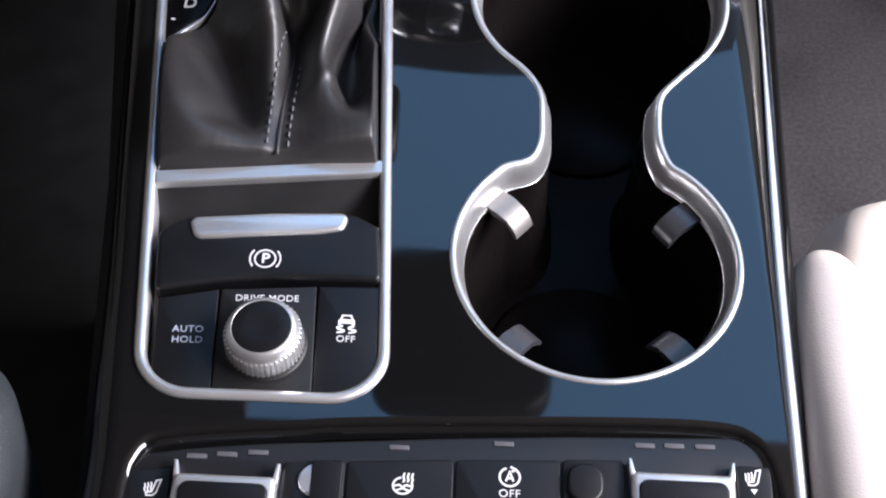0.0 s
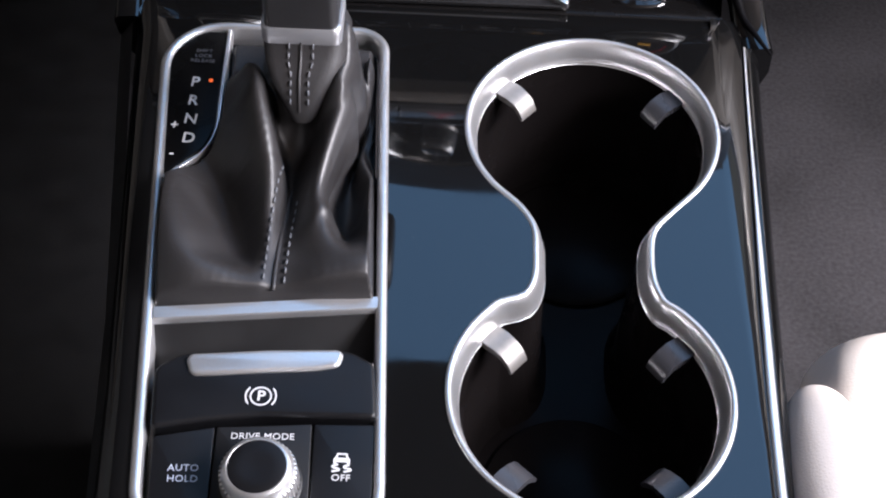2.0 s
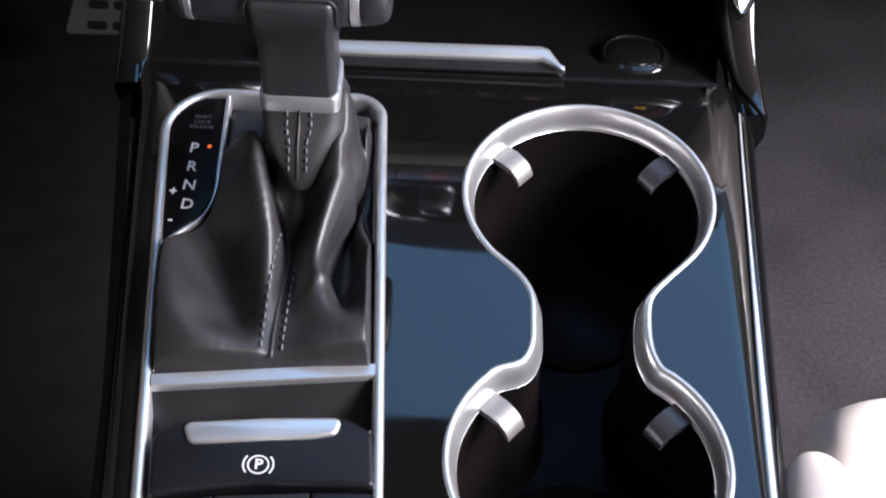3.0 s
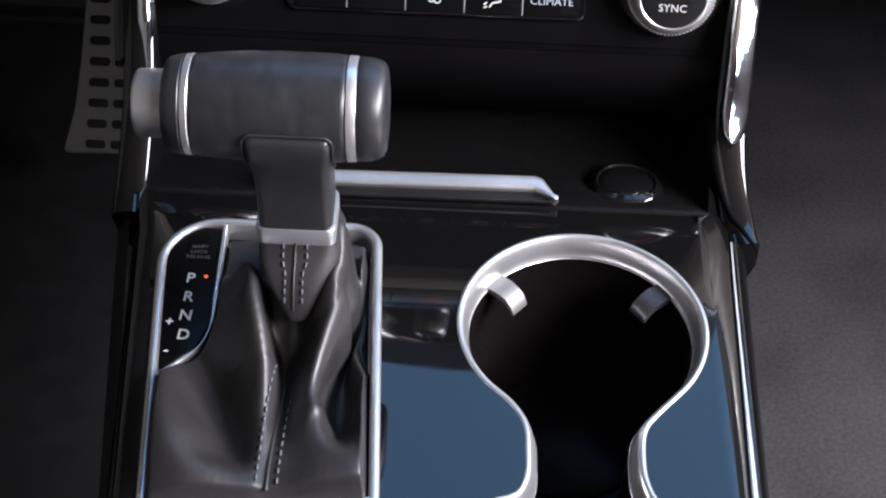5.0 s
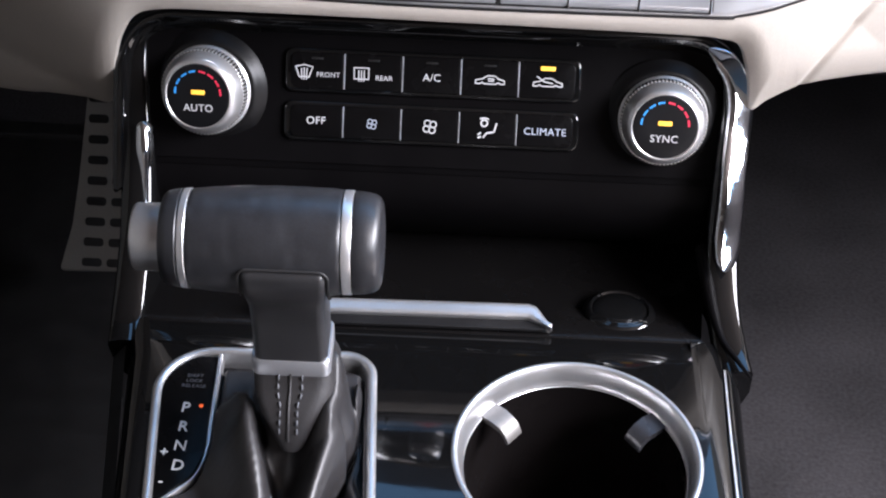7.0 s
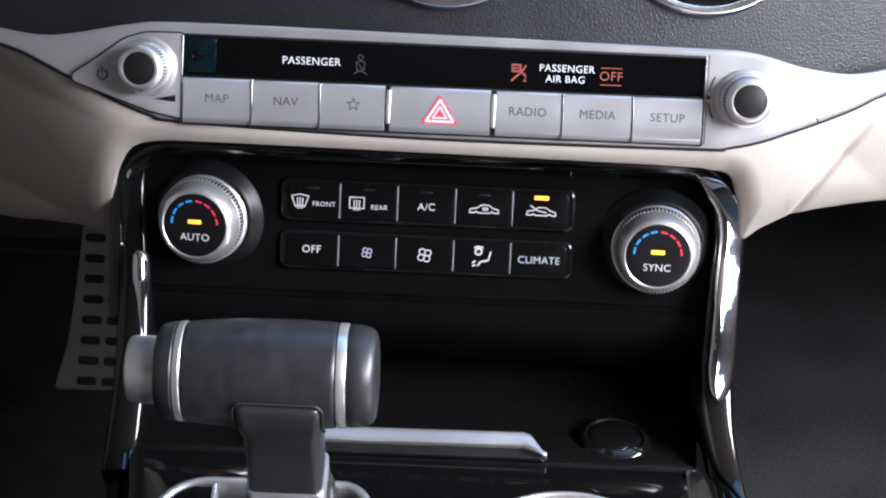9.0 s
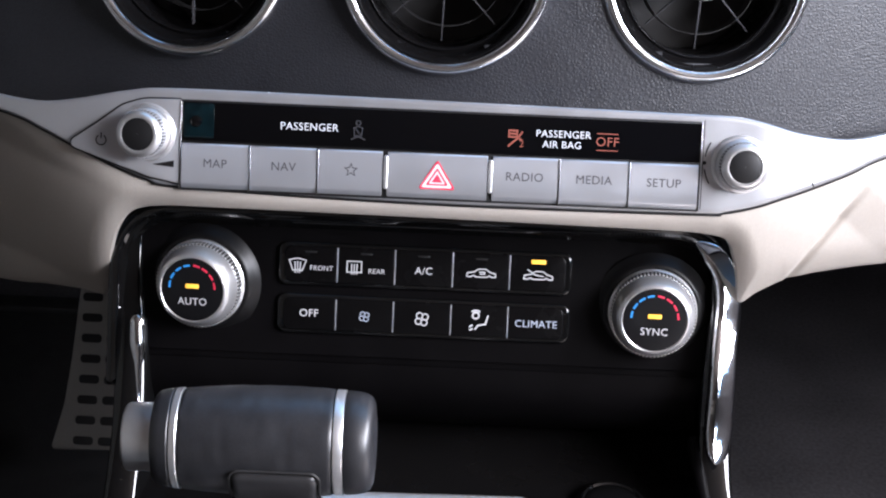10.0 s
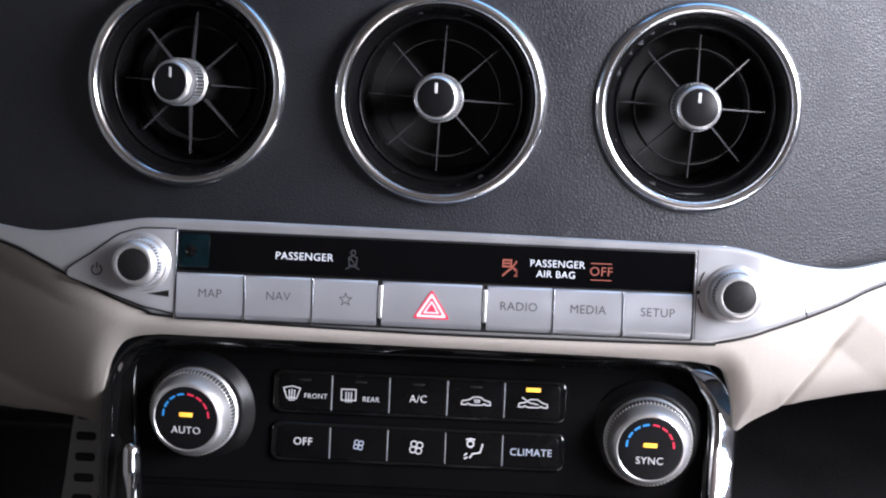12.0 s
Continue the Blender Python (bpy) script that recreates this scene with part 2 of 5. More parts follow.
def inset(points, d):
    """A closed outline moved inwards by d (outwards: minus)."""
    pts = [Vector(p).to_2d() for p in points]
    area = sum(a.x * b.y - b.x * a.y for a, b in zip(pts, pts[1:] + pts[:1]))
    out = []
    for i, p in enumerate(pts):
        way = (pts[(i + 1) % len(pts)] - pts[i - 1]).normalized()
        out.append(p + Vector((-way.y, way.x)) * (d if area > 0 else -d))
    return out


def strokes(lines, width=0.4, z=0.0, high=0.12):
    """Printed lines: each a list of points, drawn as thin raised ribbons joined into one mesh."""
    bm = bmesh.new()
    for pts in lines:
        pts = [Vector(p).to_2d() for p in pts]
        loop = (pts[0] - pts[-1]).length < 1e-6 and len(pts) > 2
        pts = pts[:-1] if loop else pts
        n, rows = len(pts), []
        for i, p in enumerate(pts):
            a = pts[i - 1] if loop or i else p
            b = pts[(i + 1) % n] if loop or i < n - 1 else p
            u, w = (p - a), (b - p)
            u, w = (u.normalized() if u.length else w.normalized()), (w.normalized() if w.length else u.normalized())
            way = (u + w).normalized() if (u + w).length > 1e-6 else u
            side = Vector((-way.y, way.x)) * (width / 2 / max(0.45, way.dot(u)))
            rows.append([bm.verts.new((q.x, q.y, h)) for q, h in ((p - side, z), (p - side, z + high), (p + side, z + high), (p + side, z))])
        for i in range(n if loop else n - 1):
            a, b = rows[i], rows[(i + 1) % n]
            for k in range(3):
                bm.faces.new((a[k], a[k + 1], b[k + 1], b[k]))
    return bm


def arc(cx, cy, r, a0, a1, n=12, flat=1.0):
    return [(cx + r * math.cos(radians(a0 + (a1 - a0) * k / n)), cy + flat * r * math.sin(radians(a0 + (a1 - a0) * k / n))) for k in range(n + 1)]


def lettering(words, size, x, y, z=0.0, high=0.12, wide=1.0, turn=0.0, bold=0.0):
    """Words as thin raised letters, centred, in millimetres; size is the height of a capital."""
    curve = bpy.data.curves.new("words", "FONT")
    curve.body, curve.size, curve.align_x, curve.align_y = words, size / 0.72, "CENTER", "CENTER"
    curve.extrude, curve.offset, curve.resolution_u, curve.space_character = high / 2, bold, 3, 1.06
    ob = bpy.data.objects.new("words", curve)
    mesh = bpy.data.meshes.new_from_object(ob)
    bm = bmesh.new()
    bm.from_mesh(mesh)
    bmesh.ops.transform(bm, matrix=Matrix.Translation((x, y, z + high / 2)) @ pose(0, 0, 0, 0, 0, turn) @ Matrix.Diagonal((wide, 1, 1, 1)), verts=bm.verts)
    bpy.data.objects.remove(ob), bpy.data.curves.remove(curve), bpy.data.meshes.remove(mesh)
    return bm

# ---- cabin shell: floor, walls, headlining, added light blockers, with openings for windscreen and side window ----
def slab(name, corners, thick, mat, label, category):
    """A flat wall from four corners in metres, thickened away from the cabin."""
    bm = bmesh.new()
    pts = [Vector(c) * 1000 for c in corners]
    n = (pts[1] - pts[0]).cross(pts[2] - pts[0]).normalized() * thick
    low, high = [bm.verts.new(p) for p in pts], [bm.verts.new(p - n) for p in pts]
    bm.faces.new(low), bm.faces.new(high[::-1])
    for k in range(4):
        bm.faces.new((low[k], high[k], high[(k + 1) % 4], low[(k + 1) % 4]))
    return tagged(part(name, bm, mat, smooth=0), label, category, kind="structure")


slab("floor", ((-0.9, -1.7, -0.36), (0.9, -1.7, -0.36), (0.9, 0.95, -0.36), (-0.9, 0.95, -0.36)), 30, CARPET, "dark grey carpeted car floor", "floor")
# black sheet added over the carpet as the shade of the driver's footwell
mat = thing("footwell_shade", Matrix.Identity(4), "black sheet added for the shade in the driver's footwell", "floor mat")
part("shade_sheet", plate([rounded([(-860, -420), (-135, -420), (-128, 240), (-150, 720), (-860, 720)], 40)], -359, -352, 2.0), RUBBER, mat)
part("shade_border", plate([rounded([(-860, -420), (-135, -420), (-128, 240), (-150, 720), (-860, 720)], 40), rounded([(-840, -400), (-155, -400), (-148, 235), (-168, 700), (-840, 700)], 30)], -353, -347, 1.5), RUBBER, mat)
slab("wall_front", ((-0.9, 0.9, -0.36), (0.9, 0.9, -0.36), (0.9, 0.9, 0.30), (-0.9, 0.9, 0.30)), 30, CARPET, "dark carpeted firewall of the footwell", "wall")
slab("wall_left", ((-0.88, -1.7, -0.36), (-0.88, 0.95, -0.36), (-0.88, 0.95, 0.75), (-0.88, -1.7, 0.75)), 30, TRIM, "grey lining of the driver's side", "wall")
# unseen; top edge raised so the sun reaches the seat, not the floor
slab("wall_right", ((0.88, 0.95, -0.36), (0.88, -1.7, -0.36), (0.88, -1.7, 0.40), (0.88, 0.95, 0.40)), 30, CARPET, "dark lower door lining", "wall")
slab("wall_back", ((0.9, -1.65, -0.36), (-0.9, -1.65, -0.36), (-0.9, -1.65, 0.75), (0.9, -1.65, 0.75)), 30, REAR, "beige lining behind the seats", "wall")
slab("ceiling", ((-0.9, 0.11, 0.72), (0.9, 0.11, 0.72), (0.9, -1.7, 0.72), (-0.9, -1.7, 0.72)), 30, LINING, "brownish grey headlining above the front seats", "ceiling")
# unseen panels added over the windscreen's ends to cut the skylight
slab("sky_blocker_left", ((-0.9, 0.50, 0.28), (-0.15, 0.50, 0.28), (-0.15, 0.11, 0.72), (-0.9, 0.11, 0.72)), 20, CARPET, "unseen dark panel added to block skylight on the driver's side", "wall")
# added blocker, kept right of what the gloss panel mirrors
slab("sky_blocker_right", ((0.58, 0.50, 0.28), (0.9, 0.50, 0.28), (0.9, 0.11, 0.72), (0.58, 0.11, 0.72)), 20, CARPET, "unseen dark panel added to block skylight on the passenger's side", "wall")
# two unseen panels added to narrow the opening and lower the ambient light
slab("side_blocker_front", ((0.88, 0.95, 0.40), (0.88, 0.16, 0.40), (0.88, 0.16, 0.75), (0.88, 0.95, 0.75)), 30, CARPET, "unseen dark panel added to cut side light ahead of the window", "wall")
slab("side_blocker_rear", ((0.88, -0.85, 0.40), (0.88, -1.7, 0.40), (0.88, -1.7, 0.75), (0.88, -0.85, 0.75)), 30, CARPET, "unseen dark panel added to cut side light behind the window", "wall")
building = slab("backdrop", ((-30, 14, -2), (30, 14, -2), (30, 14, 18.2), (-30, 14, 18.2)), 300, FACADE, "dark facade of a building ahead of the car", "backdrop")
# unseen body added and sized for the dark patch mirrored in the gloss panel
mirror = thing("overhead_pod", pose(0.026, 0.145, 0.61, 12), "unseen black pod under the headlining, sized to its dark reflection", "mirror")
part("housing", plate([rounded([(-66, -76), (66, -76), (76, 74), (-76, 74)], 24)], -16, 14, 8, 4), SATIN, mirror)
part("stalk", sweep([(0, 10, 0), (0, -20, 50), (0, -95, 128)], ring_section(16, 12), (1, 0, 0)), SATIN, mirror)

# ---- centre console: gloss panel, edge trims, side skirts ----
console = thing("center_console", CON, "gloss black center console with silver-edged cutouts", "center console")
RIM = [(60.0, -17.7), (56.9, -131.5)]
CUP = 45.4


def cup_outline():
    """The hourglass outline of the two joined cup holders."""
    (ax, ay), (bx, by) = RIM
    pts = arc(ax, ay, CUP, 222, -42, 40)
    pts += [(84.5, -58.5), (80.2, -65.0), (78.9, -74.0), (79.2, -85.0), (82.0, -93.5)]
    pts += arc(bx, by, CUP, 50, -230, 42)
    pts += [(35.6, -93.5), (38.9, -86.0), (39.3, -76.0), (38.7, -65.0), (34.0, -56.0)]
    return [p.to_2d() for p in smooth_path([(x, y, 0) for x, y in pts], 3, True)]


HOUR = cup_outline()
BEZEL = rounded([(-100.6, 26.8), (-16.6, 27.8), (-5.6, -187.5), (-79.8, -188.1)], [22, 12, 17, 17], 10)
rear = [tuple(p.to_2d()) for p in smooth_path([(110.4, -240, 0), (109.6, -214, 0), (108.2, -202.6, 0), (105.4, -195.3, 0), (101, -191.0, 0), (94.6, -188.7, 0), (79.7, -187.9, 0), (46.6, -188.9, 0), (-11, -192, 0), (-35.5, -194.6, 0), (-51.7, -196.3, 0), (-67.8, -198.7, 0), (-75.2, -201.4, 0), (-78.8, -207.4, 0), (-80.0, -214.4, 0), (-80.6, -240, 0)], 4)]
panel_edge = [(-104.1, 29.2), (118.6, 29.2), (116.4, -40), (115.2, -80), (114.6, -110), (113.8, -150), (113.4, -170), (113.3, -200), (113.2, -240)] + rear + [(-81.4, -240), (-82.0, -206), (-84.0, -180), (-87.0, -140), (-100.8, 0), (-103.0, 24)]


def roll(y):
    """How wide the panel's rounded right edge is, in millimetres."""
    return float(np.interp(y, (-240, -200, -160, -100, -60, 40), (1.2, 1.8, 3.2, 7.0, 10.0, 12.0)))


panel_edge = [(x - roll(y) if x > 112.5 else x, y) for x, y in panel_edge]
part("gloss_panel", plate([panel_edge, [tuple(p) for p in inset(HOUR, 1.0)], [tuple(p) for p in inset(BEZEL, 1.5)]], -7, 0, 0.0), GLOSS, console)
front = []
for k in range(15):
    y = 29.2 + 13.8 * k / 14
    front.append([(-104.1 - 2.9 * k / 14, y, -0.009 * (y - 29.2) ** 2), (118.6 - roll(29.2) + 0.4 * k / 14, y, -0.009 * (y - 29.2) ** 2)])
part("front_edge", loft(front, False), GLOSS, console, "gently rounded gloss edge before the tray", smooth=180)
rows = []
for k in range(9):
    t = k / 8
    rows.append([(x - roll(y) * (1 - t), y, -2.8 * t * t) for x, y in ((119.0, 43.0), (116.4, -40), (115.2, -80), (114.6, -110), (113.8, -150), (113.4, -170), (113.3, -200), (113.2, -240))])
part("rolled_edge", loft(rows, False), GLOSS, console, smooth=180)
rows = [[(x - 9.5 * math.sin(a), y, -9.5 * (1 - math.cos(a))) for x, y in ((-107, 43.0), (-103.0, 24), (-100.8, 0), (-87.0, -140), (-84.0, -180), (-82.0, -206), (-81.4, -240))] for a in (0, 0.15, 0.3, 0.45, 0.6, 0.8, 1.0, 1.2, 1.45)]
part("rolled_edge", loft(rows, False), GLOSS, console, smooth=180)


def rolled(d):
    """The rear edge moved towards the switches by d."""
    mids = [Vector(p) for p in rear]
    out = []
    for i, p in enumerate(mids):
        way = (mids[min(i + 1, len(mids) - 1)] - mids[max(i - 1, 0)]).normalized()
        out.append(p + Vector((-way.y, way.x)) * d)
    return out


rows = [[(p.x, p.y, -4.4 * t * t) for p in rolled(5.0 * t)] for t in (0, 0.15, 0.3, 0.45, 0.6, 0.75, 0.9, 1.0)]
part("rear_edge", loft(rows, False), GLOSS, console, smooth=180)
random.seed(4)
bm = bmesh.new()
for _ in range(70):
    x, y, r = random.uniform(-70, 105), random.choice((random.uniform(-198, -186), random.uniform(-186, -150), random.uniform(-150, 20))), random.uniform(0.07, 0.17)
    if x < -2 and y > -188 or min((x - u) ** 2 + (y - w) ** 2 for u, w in RIM) < 52 ** 2 or abs(x - 59) < 30 and -130 < y < -20:
        continue
    corners = [bm.verts.new((x + r * math.cos(a), y + r * math.sin(a), 0.02)) for a in (0.2, 1.4, 2.6, 3.9, 5.1)]
    bm.faces.new(corners)
tagged(part("dust", bm, DIM, smooth=0, m=CON), "tiny grey dust specks on the gloss panel", "dust", kind="stuff")
right_line = smooth_path([(119.4, 30, -2.4), (118.2, 0, -2.2), (116.8, -50, -2.2), (115.4, -100, -2.2), (114.4, -150, -2.2), (114.2, -240, -2.2)], 8)
part("chrome_line", sweep(right_line, ring_section(1.7, 12, 0.7), (0.45, 0, 1), scale=[float(v) for v in np.interp(range(len(right_line)), (0, 14, 26, len(right_line) - 1), (0.25, 0.4, 0.95, 1.1))]), SILVER, console, "thin chrome line along the edge")
rows = [[(x + dx, y, z + dz) for x, y, z in right_line] for dx, dz in ((0.6, -0.4), (1.6, 0.1), (2.4, -0.3), (4.2, -2.4), (6.0, -5.4), (7.0, -9.0))]
part("side_trim", loft(rows, False), GLOSS, console, smooth=60)
for side, top, low in ((1, [(124, 40), (121.5, -60), (119.6, -150), (119.2, -330)], 3), (-1, [(-116.5, 44), (-98, -100), (-93, -158), (-89.0, -206), (-88, -330)], 6)):
    rows = [[(x, y, -6.5) for x, y in top], [(x + side * low, y, -16) for x, y in top], [(x + side * (low + 2), y, -120) for x, y in top], [(x + side * (low + 4), y, -330) for x, y in top]]
    part("side_panel", loft(rows, False), SATIN, console, smooth=60)

# rear switch strip with seat heating keys
strip_edge = rounded([(-80.5, -222), (-75.4, -206.0), (-62, -203.4), (-43, -201), (14, -196.2), (47, -194.0), (97.5, -191.8), (103.6, -196.5), (106.6, -208), (108, -260), (-86, -260)], [10, 7, 40, 60, 60, 60, 9, 10, 20, 0, 0], 6)
switches = thing("seat_switch_panel", CON @ at(0, 0, -1.5), "black switch panel with seat heating and start-stop keys", "switch panel")
part("panel_recess", plate([inset(strip_edge, -5)], -14, -5.0, 0.5), GLOSS, switches)
part("lamp_strip", plate([inset(strip_edge, 0.2)], -9, -0.6, 0.8), STRIP, switches)
for x, y in ((-59.1, -206.2), (-50.5, -205.2), (-41.6, -204.2), (-1.2, -200.5), (29.0, -197.8), (69.9, -196.2), (78.5, -195.9), (87.5, -195.7)):
    part("indicator_lamp", pad(x - 2.9, x + 2.9, y - 0.75, y + 0.75, -0.7, -0.25, 0.3, 0.1), DIM, switches)
splits = [-79.0, -65.2, -34.0, -16.0, 15.0, 45.6, 64.0, 95.6, 106.2]


def key_top(x):
    return -203.9 + 0.0545 * (x - 14.0) - 0.00032 * (x - 14.0) ** 2


for n, (a, b) in enumerate(zip(splits, splits[1:])):
    key = part("key", plate([rounded([(a + 0.25, key_top(a)), (a + 0.25, -260), (b - 0.25, -260), (b - 0.25, key_top(b))], [1.5, 0, 0, 1.5])], -6, 0.3 if n in (0, 7, 3, 4) else (1.0 if n in (2, 5) else -2.0), 0.5), SOFT, switches)
    mid = (a + b) / 2
    top = key_top(mid)
    if n in (1, 6):
        part("rocker", plate([rounded([(a + 1.0, top - 22), (b - 1.0, top - 22), (b - 1.0, top - 5.2), (a + 1.0, top - 5.2)], 2.2)], -4, 5.0, 1.8, 4), SILVER, key, "satin silver rocker")
        part("rocker_face", plate([rounded([(a + 3.0, top - 24), (b - 3.0, top - 24), (b - 3.0, top - 8.0), (a + 3.0, top - 8.0)], 3.0)], 4.2, 5.6, 0.8), SOFT, key)
        for x, lean in ((a + 1.0, 0.8), (b - 1.0, -0.8)):
            part("rocker_cheek", plate([[(x - 0.5, top - 0.6), (x + 0.5, top - 0.6), (x + 0.9 + lean, top - 7), (x - 0.9 + lean, top - 7)]], -4, 3.4, 0.4), SILVER, key)
    if n == 2:
        part("slide_edge", lathe([(0.1, 0), (4.6, 0.2), (5.2, 1.0), (4.6, 1.9), (0.1, 2.2)], 24, False), MATTE, key, "pale crescent edge", at(-24.2, top - 6.4, 0.2))
        part("slide", pad(-25.6, b - 0.8, top - 18, top - 0.6, 0.8, 2.6, 0.8, 0.4), SOFT, key)
    if n == 5:
        part("slide", pad(a + 1.5, 57.5, top - 14, top - 2.0, 0.8, 2.6, 4.5, 1.0), SOFT, key)
    if n in (0, 7):
        cx, cy = (100.4, -205.4) if n == 7 else (-70.4, -217.2)
        seat_line = [(cx + 1.5, cy + 3.0), (cx + 3.2, cy + 3.4), (cx + 1.9, cy - 2.0), (cx + 0.6, cy - 3.1), (cx - 1.6, cy - 3.1), (cx - 1.8, cy - 1.9), (cx + 0.3, cy - 1.6), (cx + 1.5, cy + 3.0)]
        lines = [seat_line] + [[(cx - 2.7 + k * 1.15, cy + 1.7 + k * 0.3), (cx - 2.3 + k * 1.15, cy + 0.6 + k * 0.3), (cx - 2.6 + k * 1.15, cy - 0.4 + k * 0.2), (cx - 2.2 + k * 1.15, cy - 1.6)] for k in range(3)]
        lines = [[(cx + (x - cx) * 0.76, cy + (y - cy) * 0.76) for x, y in line] for line in lines]
        part("heated_seat_symbol", strokes(lines, 0.42, 0.32), PRINT, key)
    if n == 7:
        part("arrow_mark", plate([[(99.6, -209.0), (101.6, -209.0), (100.6, -210.6)]], 0.3, 0.42), PRINT, key)
    if n == 3:
        cx, cy = 0.4, top - 8.2
        lines = [arc(cx, cy, 3.3, 100, 385, 24, 0.92), [(cx - 3.1, cy - 0.2), (cx - 1.2, cy + 0.3), (cx, cy - 0.6), (cx + 1.2, cy + 0.3), (cx + 3.1, cy - 0.2)], [(cx - 2.2, cy - 1.9), (cx, cy - 0.9), (cx + 2.2, cy - 1.9)]]
        lines += [[(cx + 0.1 + k * 1.45, cy + 1.2 + k * 0.1), (cx + 0.5 + k * 1.45, cy + 2.2), (cx + 0.1 + k * 1.45, cy + 3.3), (cx + 0.5 + k * 1.45, cy + 4.8)] for k in range(3)]
        lines = [[(cx + (x - cx) * 0.84, cy + (y - cy) * 0.84) for x, y in line] for line in lines]
        part("heated_wheel_symbol", strokes(lines, 0.55, 0.32), PRINT, key)
    if n == 4:
        cx, cy = 30.8, top - 5.6
        part("auto_stop_symbol", strokes([arc(cx, cy, 2.9, -250, 60, 24), [(cx - 1.1, cy - 1.4), (cx, cy + 1.6), (cx + 1.1, cy - 1.4)], [(cx - 0.7, cy - 0.4), (cx + 0.7, cy - 0.4)], [(cx + 0.2, cy + 3.2), (cx + 1.6, cy + 2.5), (cx + 0.6, cy + 1.6)]], 0.6, 0.32), PRINT, key)
        part("off_lettering", lettering("OFF", 2.5, cx, cy - 5.3, 0.32), PRINT, key)

# cup holders
cups = thing("cup_holder", CON, "double cup holder with satin silver rim and black wells", "cup holder")
rows = [[(p.x, p.y, h) for p in inset(HOUR, d)] for d, h in ((-0.8, -1.5), (-0.8, 0.0), (-0.5, 0.5), (0.1, 0.8), (0.8, 0.65), (1.4, 0.05), (2.0, -1.3), (2.6, -3.2), (3.1, -5.6), (3.5, -8.2), (4.1, -8.8))]
part("rim", loft(rows), SILVER, cups, "satin silver hourglass rim", smooth=70)
rows = [[(p.x, p.y, h) for p in inset(HOUR, d)] for d, h in ((3.8, -8.2), (4.6, -30.0), (6.4, -62.0), (9.0, -67.0))]
well = loft(rows)
edge = [v for v in well.verts if v.co.z < -66]
well.faces.new(edge)
part("well", well, WELL, cups, smooth=50)
for cx, cy in RIM:
    part("well_mat", lathe([(31, -67), (31, -65.5), (29.5, -64.8), (0.2, -64.8)], 48, False), WELL, cups, m=at(cx, cy))
    for turn in (140, 38, 228, 312) if cy < -60 else (140, 38):
        prof = [(42.0, -8.0), (37.0, -7.6), (33.0, -8.4), (30.4, -10.2), (28.8, -12.8), (28.4, -14.2), (29.2, -14.8), (30.8, -12.8), (33.0, -11.0), (37.0, -10.2), (42.0, -10.6)]
        rings = [[(r, w * (1.0 if r > 34 else 0.94), h) for r, h in prof] for w in (-4.3, -3.8, 3.8, 4.3)]
        # lit left finger in light metal, the shaded others in a darker colour
        part("grip_finger", loft(rings, True, True), STEEL if turn == 140 else FINGER, cups, "silver-grey spring finger", at(cx, cy, 0, 0, 0, turn), 50)

# gear selector surround
bez = thing("gear_selector_bezel", CON, "satin silver surround of the gear selector and switches", "bezel")
rows = [[(p.x, p.y, h) for p in inset(BEZEL, d)] for d, h in ((-0.8, -1.5), (-0.8, 0.3), (-0.3, 1.1), (0.5, 1.6), (1.6, 1.6), (2.4, 1.1), (2.9, 0.2), (3.3, -7.0))]
part("surround", loft(rows), SILVER, bez, "satin silver rounded surround", smooth=70)
part("cross_bar", sweep([(-84.5, -108.8, 0), (-60, -106.2, 0.3), (-35, -103.3, 0.3), (-10.5, -100.4, 0)], [(-2.8, -5), (-2.8, 0.4), (-2.2, 1.2), (2.2, 1.2), (2.8, 0.4), (2.8, -5)]), SILVER, bez, smooth=50)
part("recess_wall", loft([[(-86.0 + d, -111.5 + q, h), (-60, -109.2 + q, h), (-35, -106.3 + q, h), (-9.0 - d, -103.4 + q, h)] for q, h, d in ((0.5, -1.0, 0), (-1.5, -3.0, 0.3), (-7.0, -7.5, 0.8), (-12.5, -11.5, 1.0))], False), SATIN, bez, "dark grey sloping wall behind the brake switch", smooth=180)
part("bezel_floor", plate([[tuple(p) for p in inset(BEZEL, 4.0)]], -16, -12, 0.2), SATIN, bez)
gate = rounded([(-97.0, 23.0), (-76.0, 23.0), (-75.4, -8), (-75.2, -25), (-78.0, -35.5), (-90.5, -50.0), (-93.0, -30)], [15, 1, 20, 12, 8, 2, 0], 6)
part("shift_gate", plate([gate], -8, 0.2, 0.4), FACE, bez, "gloss black gear position display")
part("gate_line", sweep(smooth_path([(-75.9, 23.6, 0.4), (-75.4, 8, 0.4), (-74.9, -10, 0.4), (-74.7, -25, 0.2), (-77.2, -35.4, -0.1), (-82.6, -42.4, -0.1), (-91.2, -51.2, 0.0)], 6), [(-0.9, -6), (-0.9, 0.2), (-0.5, 0.7), (0.5, 0.7), (0.9, 0.2), (0.9, -6)], scale=[1.0] * 14 + [0.95, 0.9, 0.8, 0.7, 0.6, 0.5, 0.45, 0.4, 0.4, 0.4] + [0.4, 0.45, 0.5, 0.55, 0.6, 0.7, 0.8, 0.85, 0.9, 0.95, 1.0, 1.0, 1.0]), SILVER, bez, smooth=50)
for letter, x, y in (("P", -85.3, -3.9), ("R", -84.8, -13.2), ("N", -84.4, -22.4), ("D", -83.9, -31.6), ("+", -89.8, -25.7), ("-", -88.8, -38.9)):
    part("gear_letter" if letter.isalpha() else "gear_sign", lettering(letter, 4.9 if letter.isalpha() else 4.2, x, y, 0.22, wide=0.92, turn=-2, bold=0.1), PRINT, bez)
